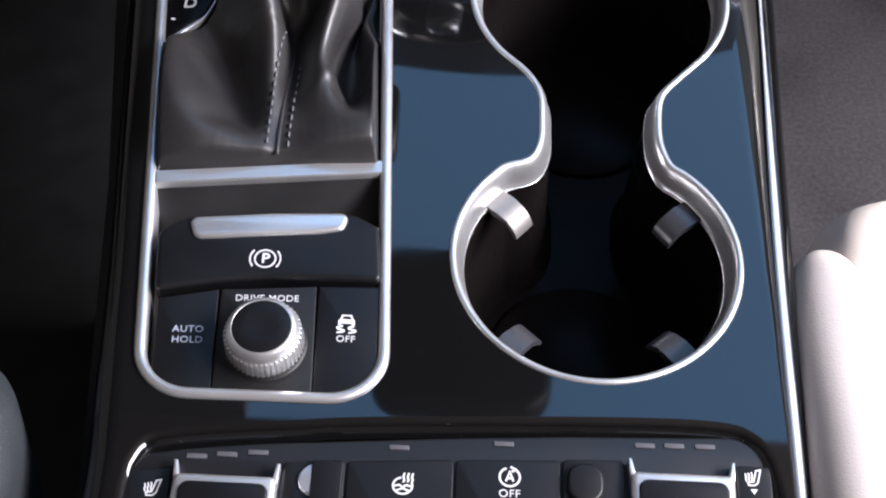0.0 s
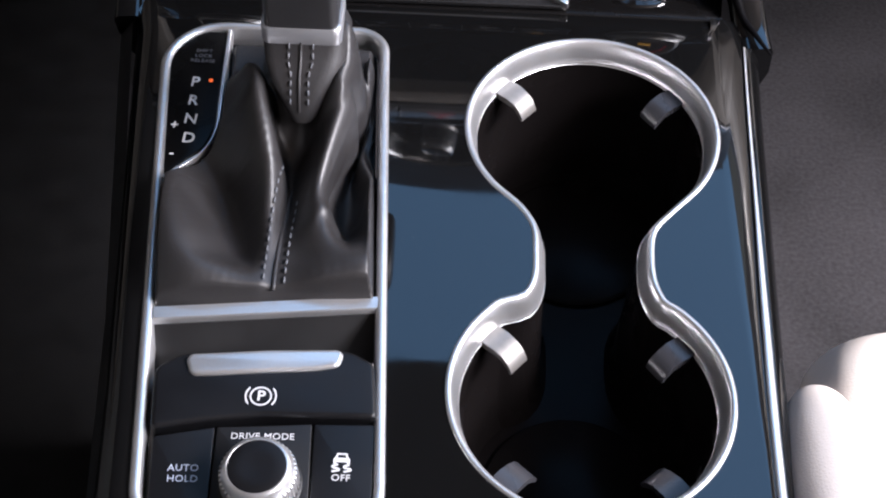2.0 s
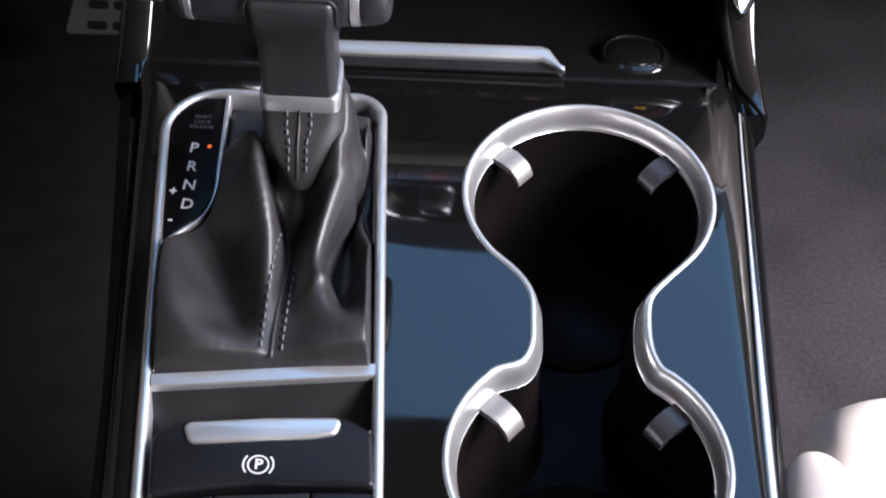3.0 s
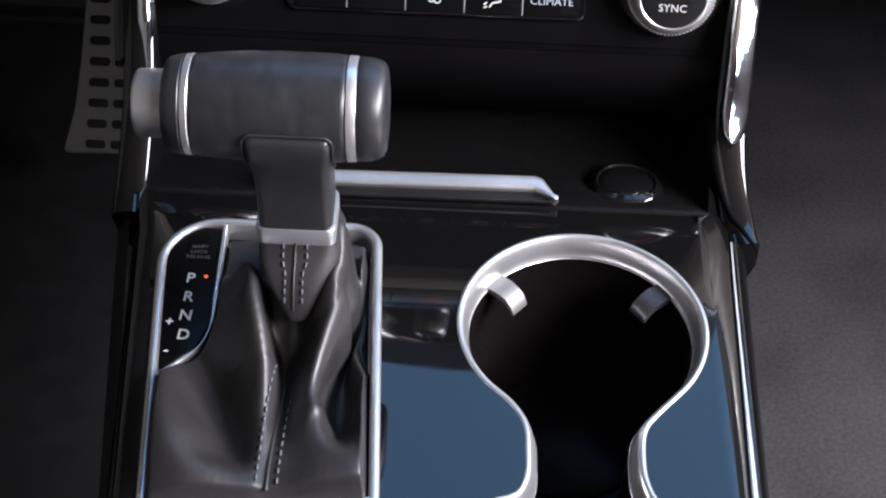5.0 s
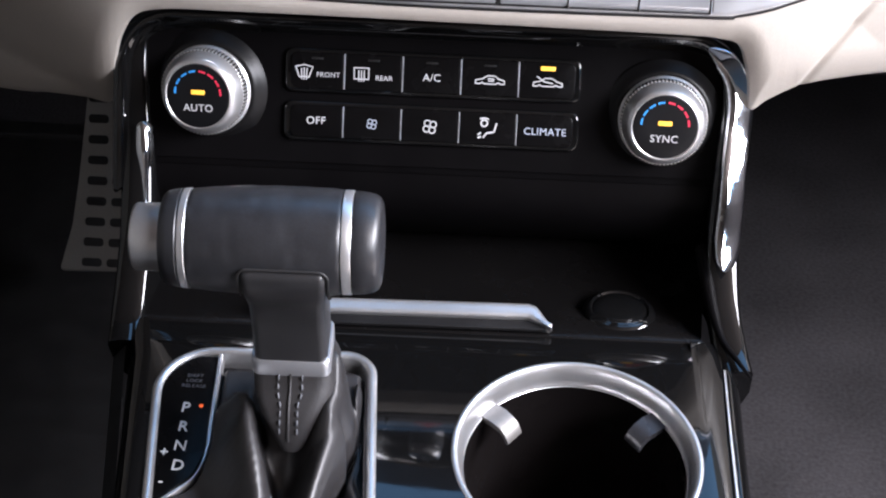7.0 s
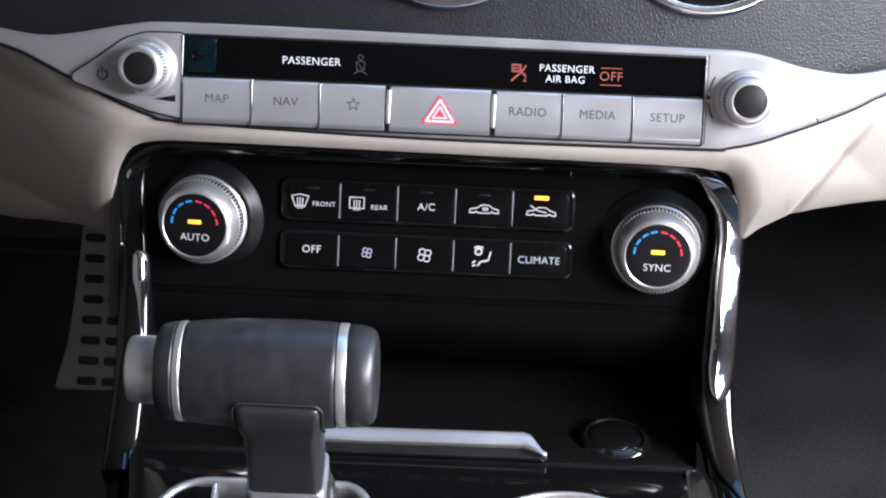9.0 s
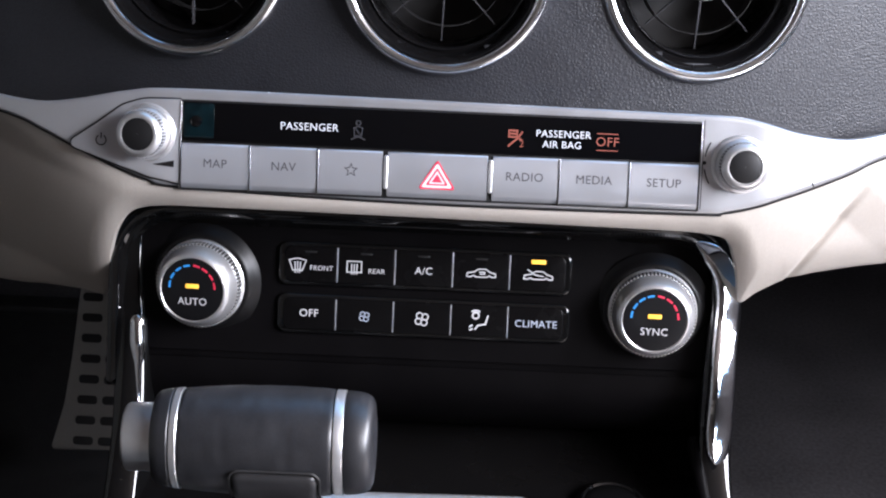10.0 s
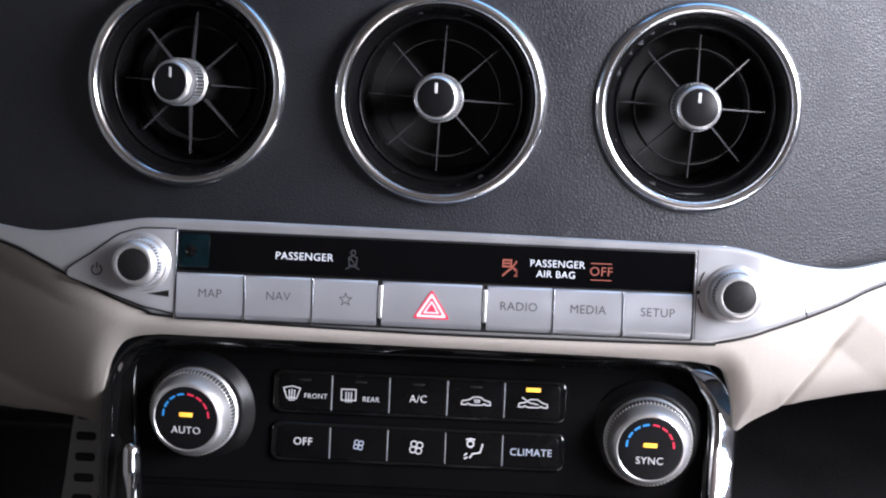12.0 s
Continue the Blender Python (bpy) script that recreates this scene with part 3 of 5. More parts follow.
part("position_lamp", lathe([(0.8, 0.2), (0.8, 0.4), (0.2, 0.5)], 12, False), SIGNAL, bez, "lit orange-red position lamp", at(-79.7, -2.7))
for word, y in (("SHIFT", 12.4), ("LOCK", 9.8), ("RELEASE", 7.2)):
    part("release_lettering", lettering(word, 1.7, -84.0, y, 0.22, turn=-1), INK, bez)

# parking brake switch and lower keys
cluster = thing("drive_switch_cluster", CON, "black parking brake and drive mode switches beside a ribbed knob", "switch cluster")
brake_edge = rounded([(-80.5, -131), (-72, -125.0), (-20, -121.2), (-11.6, -126), (-9.6, -146.2), (-28, -146.6), (-45, -147.0), (-62, -149.6), (-78.5, -153.2)], [5, 10, 10, 4, 2, 30, 40, 30, 2], 5)
brake = part("parking_brake_switch", plate([brake_edge], -10, 3.2, 1.6, 4), SOFT, cluster)
lip = rounded([(-71.5, -126.2), (-45, -123.2), (-20.8, -121.8), (-22.6, -128.4), (-30, -130.2), (-45, -131.6), (-60, -133.4), (-68.8, -134.2)], [2.5, 60, 2.5, 3, 25, 60, 25, 3], 5)
part("pull_lip", plate([lip], -3, 4.4, 1.4, 4), SILVER, brake, "pale silver finger lip")
cx, cy = -46.0, -140.3
part("brake_symbol", strokes([arc(cx, cy, 3.2, 0, 360, 28), arc(cx, cy, 4.7, 140, 220, 10), arc(cx, cy, 4.7, -40, 40, 10)], 0.5, 3.22), PRINT, brake)
part("brake_letter", lettering("P", 3.7, cx + 0.1, cy, 3.22, bold=0.1), PRINT, brake)
low = [(-78.5, -154.6), (-58.9, -150.4), (-29.2, -147.8), (-9.6, -147.0)]
for (ax, ay), (bx, by), kind in zip(low, low[1:], ("hold", "mode", "stability")):
    bl, br = ax + 0.034 * 36 + (0.6 if kind == "hold" else 0), bx + 0.045 * 36
    pts = [(ax + 0.3, ay), (bl + 0.3, -186.5), (br - 0.3, -186.5), (bx - 0.3, by)]
    if kind == "hold":
        pts, rad = [(ax + 1.0, ay), (-75.2, -186.3), (br - 0.3, -186.5), (bx - 0.3, by)], [1, 13, 0.5, 0.5]
    elif kind == "stability":
        pts, rad = [(ax + 0.3, ay), (bl + 0.3, -186.0), (-9.2, -185.2), (bx - 0.6, by)], [0.5, 0.5, 13, 1]
    else:
        rad = 0.5
    key = part("switch_key", plate([rounded(pts, rad)], -10, 0.6, 0.5), SOFT if kind != "mode" else SATIN, cluster)
    if kind == "hold":
        part("hold_lettering", lettering("AUTO", 2.35, -66.8, -165.4, 0.62, turn=2), FAINT, key)
        part("hold_lettering", lettering("HOLD", 2.35, -66.6, -169.1, 0.62, turn=2), FAINT, key)
    elif kind == "stability":
        x, y = -19.4, -160.0
        body = [(x - 2.5, y - 1.5), (x - 2.5, y + 0.2), (x - 2.0, y + 0.7), (x - 1.5, y + 2.2), (x + 1.5, y + 2.2), (x + 2.0, y + 0.7), (x + 2.5, y + 0.2), (x + 2.5, y - 1.5), (x + 1.6, y - 1.5), (x + 1.6, y - 0.9), (x - 1.6, y - 0.9), (x - 1.6, y - 1.5)]
        part("stability_symbol", plate([body, [(x - 1.4, y + 0.6), (x + 1.4, y + 0.6), (x + 1.1, y + 1.7), (x - 1.1, y + 1.7)]], 0.6, 0.74), PRINT, key)
        tracks = [[(x - 1.0, y - 1.7), (x - 2.6, y - 2.3), (x - 2.4, y - 2.8), (x - 0.9, y - 3.2), (x - 0.8, y - 3.7), (x - 2.8, y - 4.2)], [(x + 2.4, y - 1.7), (x + 0.9, y - 2.3), (x + 1.1, y - 2.8), (x + 2.7, y - 3.2), (x + 2.7, y - 3.7), (x + 0.8, y - 4.2)]]
        part("skid_symbol", strokes([[tuple(p) for p in smooth_path([(u, w, 0) for u, w in line], 4)] for line in tracks], 0.62, 0.62), PRINT, key)
        part("off_lettering", lettering("OFF", 2.3, -19.3, -166.4, 0.62), PRINT, key)
    else:
        part("mode_lettering", lettering("DRIVE MODE", 2.3, -44.2, -153.2, 0.62, turn=2), PRINT, key)
dial = part("mode_knob", lathe([(13.6, 0.5), (13.6, 1.4), (13.0, 1.9), (12.0, 2.1)], 64), SATIN, cluster, m=at(-43.0, -169.8, 0, 2, -2) @ Matrix.Diagonal((0.93, 0.93, 0.93, 1)))
part("knob_collar", lathe([(12.2, 1.8), (12.2, 3.0), (11.9, 9.0), (11.6, 10.6), (10.9, 12.4), (10.2, 13.0), (9.6, 13.1), (9.3, 12.7)], 64, False), SILVER, dial, "satin silver collar")
bm = bmesh.new()
for k in range(46):
    a = 2 * math.pi * k / 46
    sect = [(12.0, -0.5, 2.6), (12.9, -0.36, 2.8), (12.9, 0.36, 2.8), (12.0, 0.5, 2.6)], [(11.7, -0.46, 9.6), (12.5, -0.33, 9.2), (12.5, 0.33, 9.2), (11.7, 0.46, 9.6)]
    quads = [[bm.verts.new((r * math.cos(a) - s * math.sin(a), r * math.sin(a) + s * math.cos(a), h)) for r, s, h in q] for q in sect]
    for i in range(3):
        bm.faces.new((quads[0][i], quads[0][i + 1], quads[1][i + 1], quads[1][i]))
    bm.faces.new(quads[1])
part("knob_ribs", bm, SILVER, dial, smooth=20)
part("knob_face", lathe([(9.8, 12.0), (9.6, 12.8), (8.9, 13.1), (5, 12.9), (0.1, 12.8)], 48, False), SOFT, dial)

# gear lever: boot, stem, grip
lever = thing("gear_lever", CON, "black leather gear lever with a barrel grip and stitched boot", "gear lever")
up = CON.inverted()


def world_mm(x, y, z):
    """A point given in the cabin's millimetres, in the console's frame."""
    return (up @ Vector((x * MM, y * MM, z * MM))) * 1000


KNOB = world_mm(-49.3, -18.5, 58.5)
FOOT = world_mm(-43.0, -13.5, 8.8)


FOLDS = (  # guide lines of the leather folds: x, y, height, then how steeply the leather falls away on the driver's and on the passenger's side, and how round the crest is on each side
    (((-28.0, -8, 38), (-26.8, -13.8, 35.5), (-25.8, -18.1, 32.5), (-28.8, -23.6, 31), (-28.8, -26.6, 29.5), (-27.0, -30.2, 26), (-31.3, -43.3, 21), (-34.8, -57, 16.5), (-34.8, -66.1, 13.8), (-32.9, -71, 12.6)), 1.35, 9.0, 30, 18),
    (((-32.4, -71, 12.6), (-32.7, -73.5, 12.3), (-31.5, -79.4, 11.6), (-28.3, -84.7, 11), (-23.8, -88.3, 10.5), (-16.8, -90.8, 10)), 1.1, 1.8, 40, 9),
    (((-61.5, -18, 28), (-59.2, -24, 28.5), (-58.2, -32, 27.5), (-54.4, -43, 23.5), (-50.6, -54.4, 17.5), (-49.4, -71, 11.0), (-50.0, -85.5, 7.8), (-50.8, -100, 5)), 1.6, 4.0, 20, 16),
    (((-43.0, -40, 8), (-44.4, -50, 7.6), (-45.3, -61, 7.2), (-46.0, -72.5, 6.4), (-46.3, -88, 5.0), (-46.3, -104, 3.0)), 0.35, 0.3, 14, 14),
    (((-88.5, -50, 5.0), (-86.4, -58, 8.0), (-84.6, -71, 11.5), (-80.8, -83.0, 13), (-75.2, -92.5, 12.5), (-67.0, -96.5, 11), (-57.0, -98, 8)), 0.9, 0.9, 30, 30),
    (((-39.0, -94.5, 6.5), (-28.0, -94.5, 10.5), (-17.3, -92.5, 12), (-15.8, -88, 11)), 0.6, 0.6, 20, 20),
    (((-21.0, 6, 9.0), (-18.4, -35, 10), (-16.6, -66, 10), (-15.4, -88, 10)), 6.0, 2.4, 4, 8),
    (((-41, -14, 26), (-41, -4, 26), (-42, 6, 16), (-44, 12, 7)), 1.6, 1.6, 14, 14),
)
POCKETS = (  # guide lines of the deep hollows between folds: x, y, depth, then the half width
    (((-20.4, -8, 8), (-20.2, -18, 15), (-20.4, -28, 17), (-21.0, -38, 15), (-22.6, -50, 14), (-24.2, -62, 12), (-24.0, -70, 9), (-23.4, -79, 2)), 4.2),
    (((-68, -8, 5.5), (-69, -24, 5.5), (-69, -40, 5.5), (-68, -56, 5.5), (-65, -70, 5.0), (-60, -82, 3)), 9.0),
    (((-41.0, -24, 8), (-42.5, -36, 11), (-42.2, -46, 9.5), (-41.8, -58, 6), (-41.6, -70, 3), (-42, -80, 0)), 6.5),
    (((-43.4, -44, 2), (-44.8, -56, 3), (-45.8, -70, 3), (-46.2, -84, 0.5)), 4.2),
)


def nearest(x, y, ax, ay, bx, by):
    """Where along a line, and how far from it, a place lies."""
    ux, uy = bx - ax, by - ay
    t = np.clip(((x - ax) * ux + (y - ay) * uy) / (ux * ux + uy * uy), 0.0, 1.0)
    dx, dy = x - ax - ux * t, y - ay - uy * t
    side = (ux * dy - uy * dx) / np.sqrt((ux * ux + uy * uy) * (dx * dx + dy * dy) + 0.01)
    return t, dx * dx + dy * dy, side


def fold_height(x, y):
    """The height of the leather over the console at a place, or at a grid of places."""
    total = 0.0
    for line, near, far_side, round_near, round_far in FOLDS:
        best = -99.0
        pts = smooth_path(line, 4)
        turn = np.clip(0.5 + 0.6 * (x - np.interp(-y, [-p.y for p in pts], [p.x for p in pts])), 0.0, 1.0)
        for a, b in zip(pts, pts[1:]):
            t, far, _ = nearest(x, y, a.x, a.y, b.x, b.y)
            steep, soft = near + (far_side - near) * turn, round_near + (round_far - round_near) * turn
            best = np.maximum(best, a.z + (b.z - a.z) * t - steep * (np.sqrt(far + soft) - np.sqrt(soft)))
        total = total + np.exp(best / 2.0)
    high = 2.0 * np.log(total + 1.6)
    for line, wide in POCKETS:
        hollow = 0.0
        for (ax, ay, ad), (bx, by, bd) in zip(line, line[1:]):
            t, far, _ = nearest(x, y, ax, ay, bx, by)
            hollow = np.maximum(hollow, (ad + (bd - ad) * t) * np.exp(-far / wide ** 2))
        high = high - hollow
    return high


OVERHANGS = (  # folds whose crest leans out over the hollow on the passenger's side: the fold, then y and by how much
    (0, (-73, -67, -56, -42, -30, -22, -12), (0.4, 2.4, 4.4, 5.0, 4.2, 2.2, 0.6)),
    (2, (-66, -54, -43, -32, -24), (0.0, 1.6, 2.6, 2.6, 1.6)),
)


def lean_out(x, y):
    """How far the leather leans towards the passenger's side at a grid of places."""
    total = 0.0
    for k, ys, most in OVERHANGS:
        reach, gap = np.full(x.shape, 9999.0), np.zeros(x.shape)
        pts = smooth_path(FOLDS[k][0], 4)
        for a, b in zip(pts, pts[1:]):
            _, far, side = nearest(x, y, a.x, a.y, b.x, b.y)
            gap = np.where(far < reach, np.sign(side) * np.sqrt(far), gap)
            reach = np.minimum(far, reach)
        total = total + np.interp(y, ys, most) * np.where(gap < 0, 0.0, np.interp(gap, (0, 2.2, 4, 6, 9, 14), (0.0, 0.25, -0.15, -0.75, -0.9, 0.0)))
    return total


def boot_edges(y):
    left = np.interp(y, (-110, -60, -51, -42, -35, -25, -8, 20), (-85.5, -90.6, -91.0, -82.2, -76.8, -74.2, -74.4, -75.0))
    return left, np.interp(y, (-110, 20), (-12.2, -20.0))


def boot_mesh():
    """A leather gaiter in the bezel: a sheet that follows the folds and tucks in at the rim."""
    nx, ny, rows = 160, 180, []
    places = np.zeros((ny + 1, nx + 1, 2))
    high, tuck = np.zeros((ny + 1, nx + 1)), np.zeros((ny + 1, nx + 1))
    for j in range(ny + 1):
        for i in range(nx + 1):
            y = -104.5 + 123.0 * j / ny
            lo, hi = boot_edges(y)
            x = lo + (hi - lo) * i / nx
            y += (x + 50) * 0.10 * (1 - j / ny) - 1.0 * (1 - j / ny)
            rim = min(x - lo, hi - x, 123.0 * j / ny, 123.0 * (1 - j / ny))
            k = max(0.0, min(1.0, rim / 3.0, 123.0 * j / ny / 6.0))
            places[j, i], tuck[j, i] = (x, y), k * k * (3 - 2 * k)
            high[j, i] = 0.12 * noise.noise(Vector((x * 0.12, y * 0.08, 3.0)))
    high += fold_height(places[:, :, 0], places[:, :, 1])
    places[:, :, 0] += lean_out(places[:, :, 0], places[:, :, 1])
    for _ in range(8):
        wide = np.pad(high, 1, mode="edge")
        high = (wide[:-2, 1:-1] + wide[2:, 1:-1] + wide[1:-1, :-2] + wide[1:-1, 2:] + 4 * high) / 8
    for j in range(ny + 1):
        rows.append([(*places[j, i], -5.0 + tuck[j, i] * (5.0 + high[j, i])) for i in range(nx + 1)])
    return loft(rows, False)


boot = part("boot", boot_mesh(), BOOT, lever, "creased black leather boot", smooth=180)
ST = (KNOB - FOOT)


def stem_ring(t, wx, front, rear, r, trim=0.0, right=0.0):
    """A rounded rectangle across the stem; t runs from the collar to the grip's axis."""
    c = FOOT + ST * t
    c.x = FOOT.x - 0.2 - 0.4 * t
    return [(c.x + x, c.y + y, c.z) for x, y in rounded([(-wx + trim, -front + trim), (wx + right - trim, -front + trim), (wx + right - trim, rear), (-wx + trim, rear)], r if not right else [r, r + right * 1.6, r, r], 5)]


part("stem", loft([stem_ring(0.06, 12.7, 10.6, 9.5, 3), stem_ring(0.4, 12.6, 12.0, 9.5, 3), stem_ring(0.62, 12.7, 13.8, 9.8, 3), stem_ring(0.74, 13.2, 16.6, 10, 3), stem_ring(0.82, 13.8, 18.4, 10, 3), stem_ring(0.92, 14.2, 19.6, 10, 3), stem_ring(1.00, 14.3, 20.0, 10, 3), stem_ring(1.03, 14.3, 19.9, 10, 3, 0.4), stem_ring(1.05, 14.2, 19.6, 10, 3, 1.2)], True, True), STEM, lever, smooth=50)
saddle = []
for x, t in rounded([(-14.6, 0.70), (14.6, 0.70), (14.6, 1.065), (-14.6, 1.065)], 0.0):
    saddle.append((x, FOOT.z + ST.z * t))
outline = rounded([saddle[1], saddle[2], saddle[3], saddle[0]], [0, 3.2, 3.2, 0], 6)
lines = []
for a, b in zip(outline, outline[1:]):
    for k in range(5):
        u = k / 5
        x, z = a[0] + (b[0] - a[0]) * u, a[1] + (b[1] - a[1]) * u
        lines.append((FOOT.x - 0.6 + x, KNOB.y - math.sqrt(max(1.0, 18.55 ** 2 - (z - KNOB.z) ** 2)), z))
part("saddle_seam", sweep(lines, ring_section(0.5, 6), (0, -1, 0.01)), RUBBER, lever, "dark seam round the saddle")
part("collar", loft([stem_ring(-0.05, 13.0, 10.6, 10.4, 3), stem_ring(-0.04, 13.7, 11.3, 11.0, 3), stem_ring(0.08, 13.7, 11.4, 11.0, 3), stem_ring(0.095, 13.2, 11.0, 10.6, 3), stem_ring(0.095, 12.0, 9.0, 9.0, 3)], True, True), MATTE, lever, "satin silver collar", smooth=50)
SLEEVE = ((-0.03, 13.2, 11.0, 0.6), (-0.08, 13.4, 12.4, 1.6), (-0.14, 13.0, 15.0, 3.0), (-0.20, 12.0, 18.0, 3.8), (-0.27, 10.2, 20.8, 3.8), (-0.34, 8.0, 23.0, 3.0), (-0.42, 5.8, 24.8, 2.0), (-0.50, 4.0, 26.0, 1.0))
sleeve = [stem_ring(t, w, f, 10.0, min(4, w), 0.0, r) for t, w, f, r in SLEEVE]
part("boot_neck", loft(sleeve), BOOT, lever, "leather sleeve below the collar", smooth=70)


def stitches(points, lift=0.25, long=2.3, gap=1.5, thick=0.42):
    """A row of thread stitches along a line."""
    bm, carry = bmesh.new(), 0.0
    pts = [Vector(p) for p in points]
    total, marks = 0.0, [0.0]
    for a, b in zip(pts, pts[1:]):
        total += (b - a).length
        marks.append(total)
    def spot(s):
        for k in range(len(pts) - 1):
            if s <= marks[k + 1]:
                return pts[k].lerp(pts[k + 1], (s - marks[k]) / max(1e-6, marks[k + 1] - marks[k]))
        return pts[-1]
    s = 0.4
    while s + long < total:
        a, m, b = spot(s), spot(s + long / 2), spot(s + long)
        bend = Vector((0, -0.2, lift))
        one = sweep([a, a.lerp(m, 0.35) + bend * 0.8, m + bend, m.lerp(b, 0.65) + bend * 0.8, b], ring_section(thick, 6), (1, 0, 0.01), [0.5, 1, 1, 1, 0.5])
        mesh = bpy.data.meshes.new("stitch")
        one.to_mesh(mesh), one.free()
        bm.from_mesh(mesh)
        bpy.data.meshes.remove(mesh)
        s += long + gap
    return bm


def on_boot(x, y):
    return (x, y, float(fold_height(x, y)) + 0.25)


seam = [(-44.4, -50.5), (-44.8, -55), (-45.3, -61), (-46.0, -72.5), (-46.3, -88), (-46.3, -101)]
for off in (-3.4, 3.4):
    part("stitching", stitches([on_boot(x + off, y) for x, y, _ in smooth_path([(x, y, 0) for x, y in seam], 5)]), THREAD, lever, "grey seam stitching")
part("boot_seam", sweep([on_boot(x, y) for x, y, _ in smooth_path([(x, y, 0) for x, y in seam], 5)], ring_section(0.7, 8, 0.6)), BOOT, lever, smooth=180)
for off in (-3.4, 4.8, 0.7):
    line = []
    for t, w, f, _ in SLEEVE[:7]:
        c = FOOT + ST * t
        line.append((FOOT.x + off * (1 if t > -0.2 else 0.75) - 1.0, c.y - f - 0.1, c.z + 0.2))
    line = smooth_path(line, 4)
    part("boot_seam" if off == 0.7 else "stitching", sweep(line, ring_section(0.5, 8)) if off == 0.7 else stitches(line, 0.25, 2.0, 1.2), BOOT if off == 0.7 else THREAD, lever, "" if off == 0.7 else "grey seam stitching")
def turned(profile, caps=False, crease=0.0):
    """A body turned about the grip's axis, from (place along it, radius); crease wrinkles its leather."""
    bm = lathe([(r, x) for x, r in profile], 96, caps)
    for v in bm.verts if crease else ():
        pull = noise.noise(Vector((v.co.x * 0.07, v.co.y * 0.07, v.co.z * 0.22 + 7))) + 0.5 * noise.noise(Vector((v.co.x * 0.16, v.co.y * 0.16, v.co.z * 0.5)))
        v.co.x *= 1 + crease * pull / 18
        v.co.y *= 1 + crease * pull / 18
    bmesh.ops.transform(bm, matrix=Matrix.Translation(KNOB) @ pose(0, 0, 0, 0, 88.9, 0), verts=bm.verts)
    return bm


along = [float(v) for v in np.linspace(-25.4, 23.4, 50)]
mid = list(zip(along, [float(v) for v in np.interp(along, (-25.4, -18, -8, 2, 12, 20, 23.4), (16.7, 17.4, 18.0, 18.2, 18.1, 17.8, 17.5))]))
part("grip_left", turned([(-35.4, 8), (-35.4, 13.2), (-35.0, 14.6), (-34.0, 15.5), (-32.0, 16.1), (-29.4, 16.5), (-28.9, 16.1), (-28.9, 12)]), GRIP, lever)
part("grip_ring", turned([(-28.6, 14), (-28.6, 16.4), (-28.4, 16.6), (-26.5, 16.75), (-26.2, 16.5), (-26.2, 14)]), SILVER, lever, "satin silver ring")
part("grip_body", turned([(-25.9, 12), (-25.9, 16.2), *mid, (24.0, 17.1), (24.0, 12)], crease=0.14), GRIP, lever)
part("grip_ring", turned([(24.3, 14), (24.3, 17.2), (24.5, 17.45), (27.2, 17.4), (27.5, 17.2), (27.5, 14)]), SILVER, lever, "satin silver ring")
part("grip_end", turned([(27.8, 12), (27.8, 16.9), (28.3, 17.2), (32, 16.9), (34.6, 16.3), (36.2, 15.2), (37.0, 13.4), (37.4, 10.0), (37.5, 0.1)]), GRIP, lever)
part("release_button", turned([(-45.6, 0.1), (-45.5, 9.6), (-45.0, 10.8), (-44.2, 11.3), (-35, 11.4)]), SILVER, lever, "satin silver release button")
# ---- front tray ----
tray = thing("storage_tray", CON, "gloss black storage tray with a silver-edged lid lip", "storage tray")
prof = [(43.2, -6), (43.2, -2.6), (43.8, -1.9), (46.4, -1.8), (49.0, -2.3), (56, -4.0), (70, -9), (90, -13), (130, -15), (165, -10), (172, 5), (174, 90)]
part("tray_floor", loft([[(x, y, h) for y, h in prof] for x in (-112, -60, 0, 60, 112)], False), TRAY, tray, smooth=60)
for s in (-1, 1):
    rows = [[], []]
    for y in (45, 52, 60, 70, 80, 92, 105, 120, 140, 165):
        low = float(np.interp(y, [p for p, _ in prof], [h for _, h in prof]))
        rows[0].append((s * 110.5, y, low - 0.5))
        rows[1].append((s * (111.5 + 0.04 * (y - 45)), y, max(low, (y - 46) * 0.62)))
    part("tray_side", loft(rows, False), GLOSS, tray, smooth=60)
part("lid_lip", plate([rounded([(-62, 4.5), (43.0, 6.0), (46.0, 4.8), (52.8, -5.4), (50.0, -4.0), (42.5, -0.6), (-62, -2.0)], [1, 3, 2, 0.3, 3, 3, 1])], -2.0, 2.4, 1.4, 3), SILVER, tray, "satin silver lid lip", at(0, 50, 1.6, 14))
part("lip_face", plate([rounded([(-62, 49.0), (43.0, 50.2), (50.8, 45.0), (-62, 43.8)], 0.4)], -1.0, 0.9, 0.4), SATIN, tray)
socket = thing("power_socket", CON @ at(80.5, 62.5, -10.2, -8), "round black power socket cap in the tray", "socket cap")
part("cap", lathe([(15.6, -8), (15.6, 2.0), (15.0, 4.4), (13.6, 6.2), (12.0, 6.8), (11.2, 6.2)], 56, False), GLOSS, socket)
part("cap_face", lathe([(11.6, 5.6), (10.6, 6.4), (7.0, 7.0), (0.1, 7.2)], 48, False), GLOSS, socket)

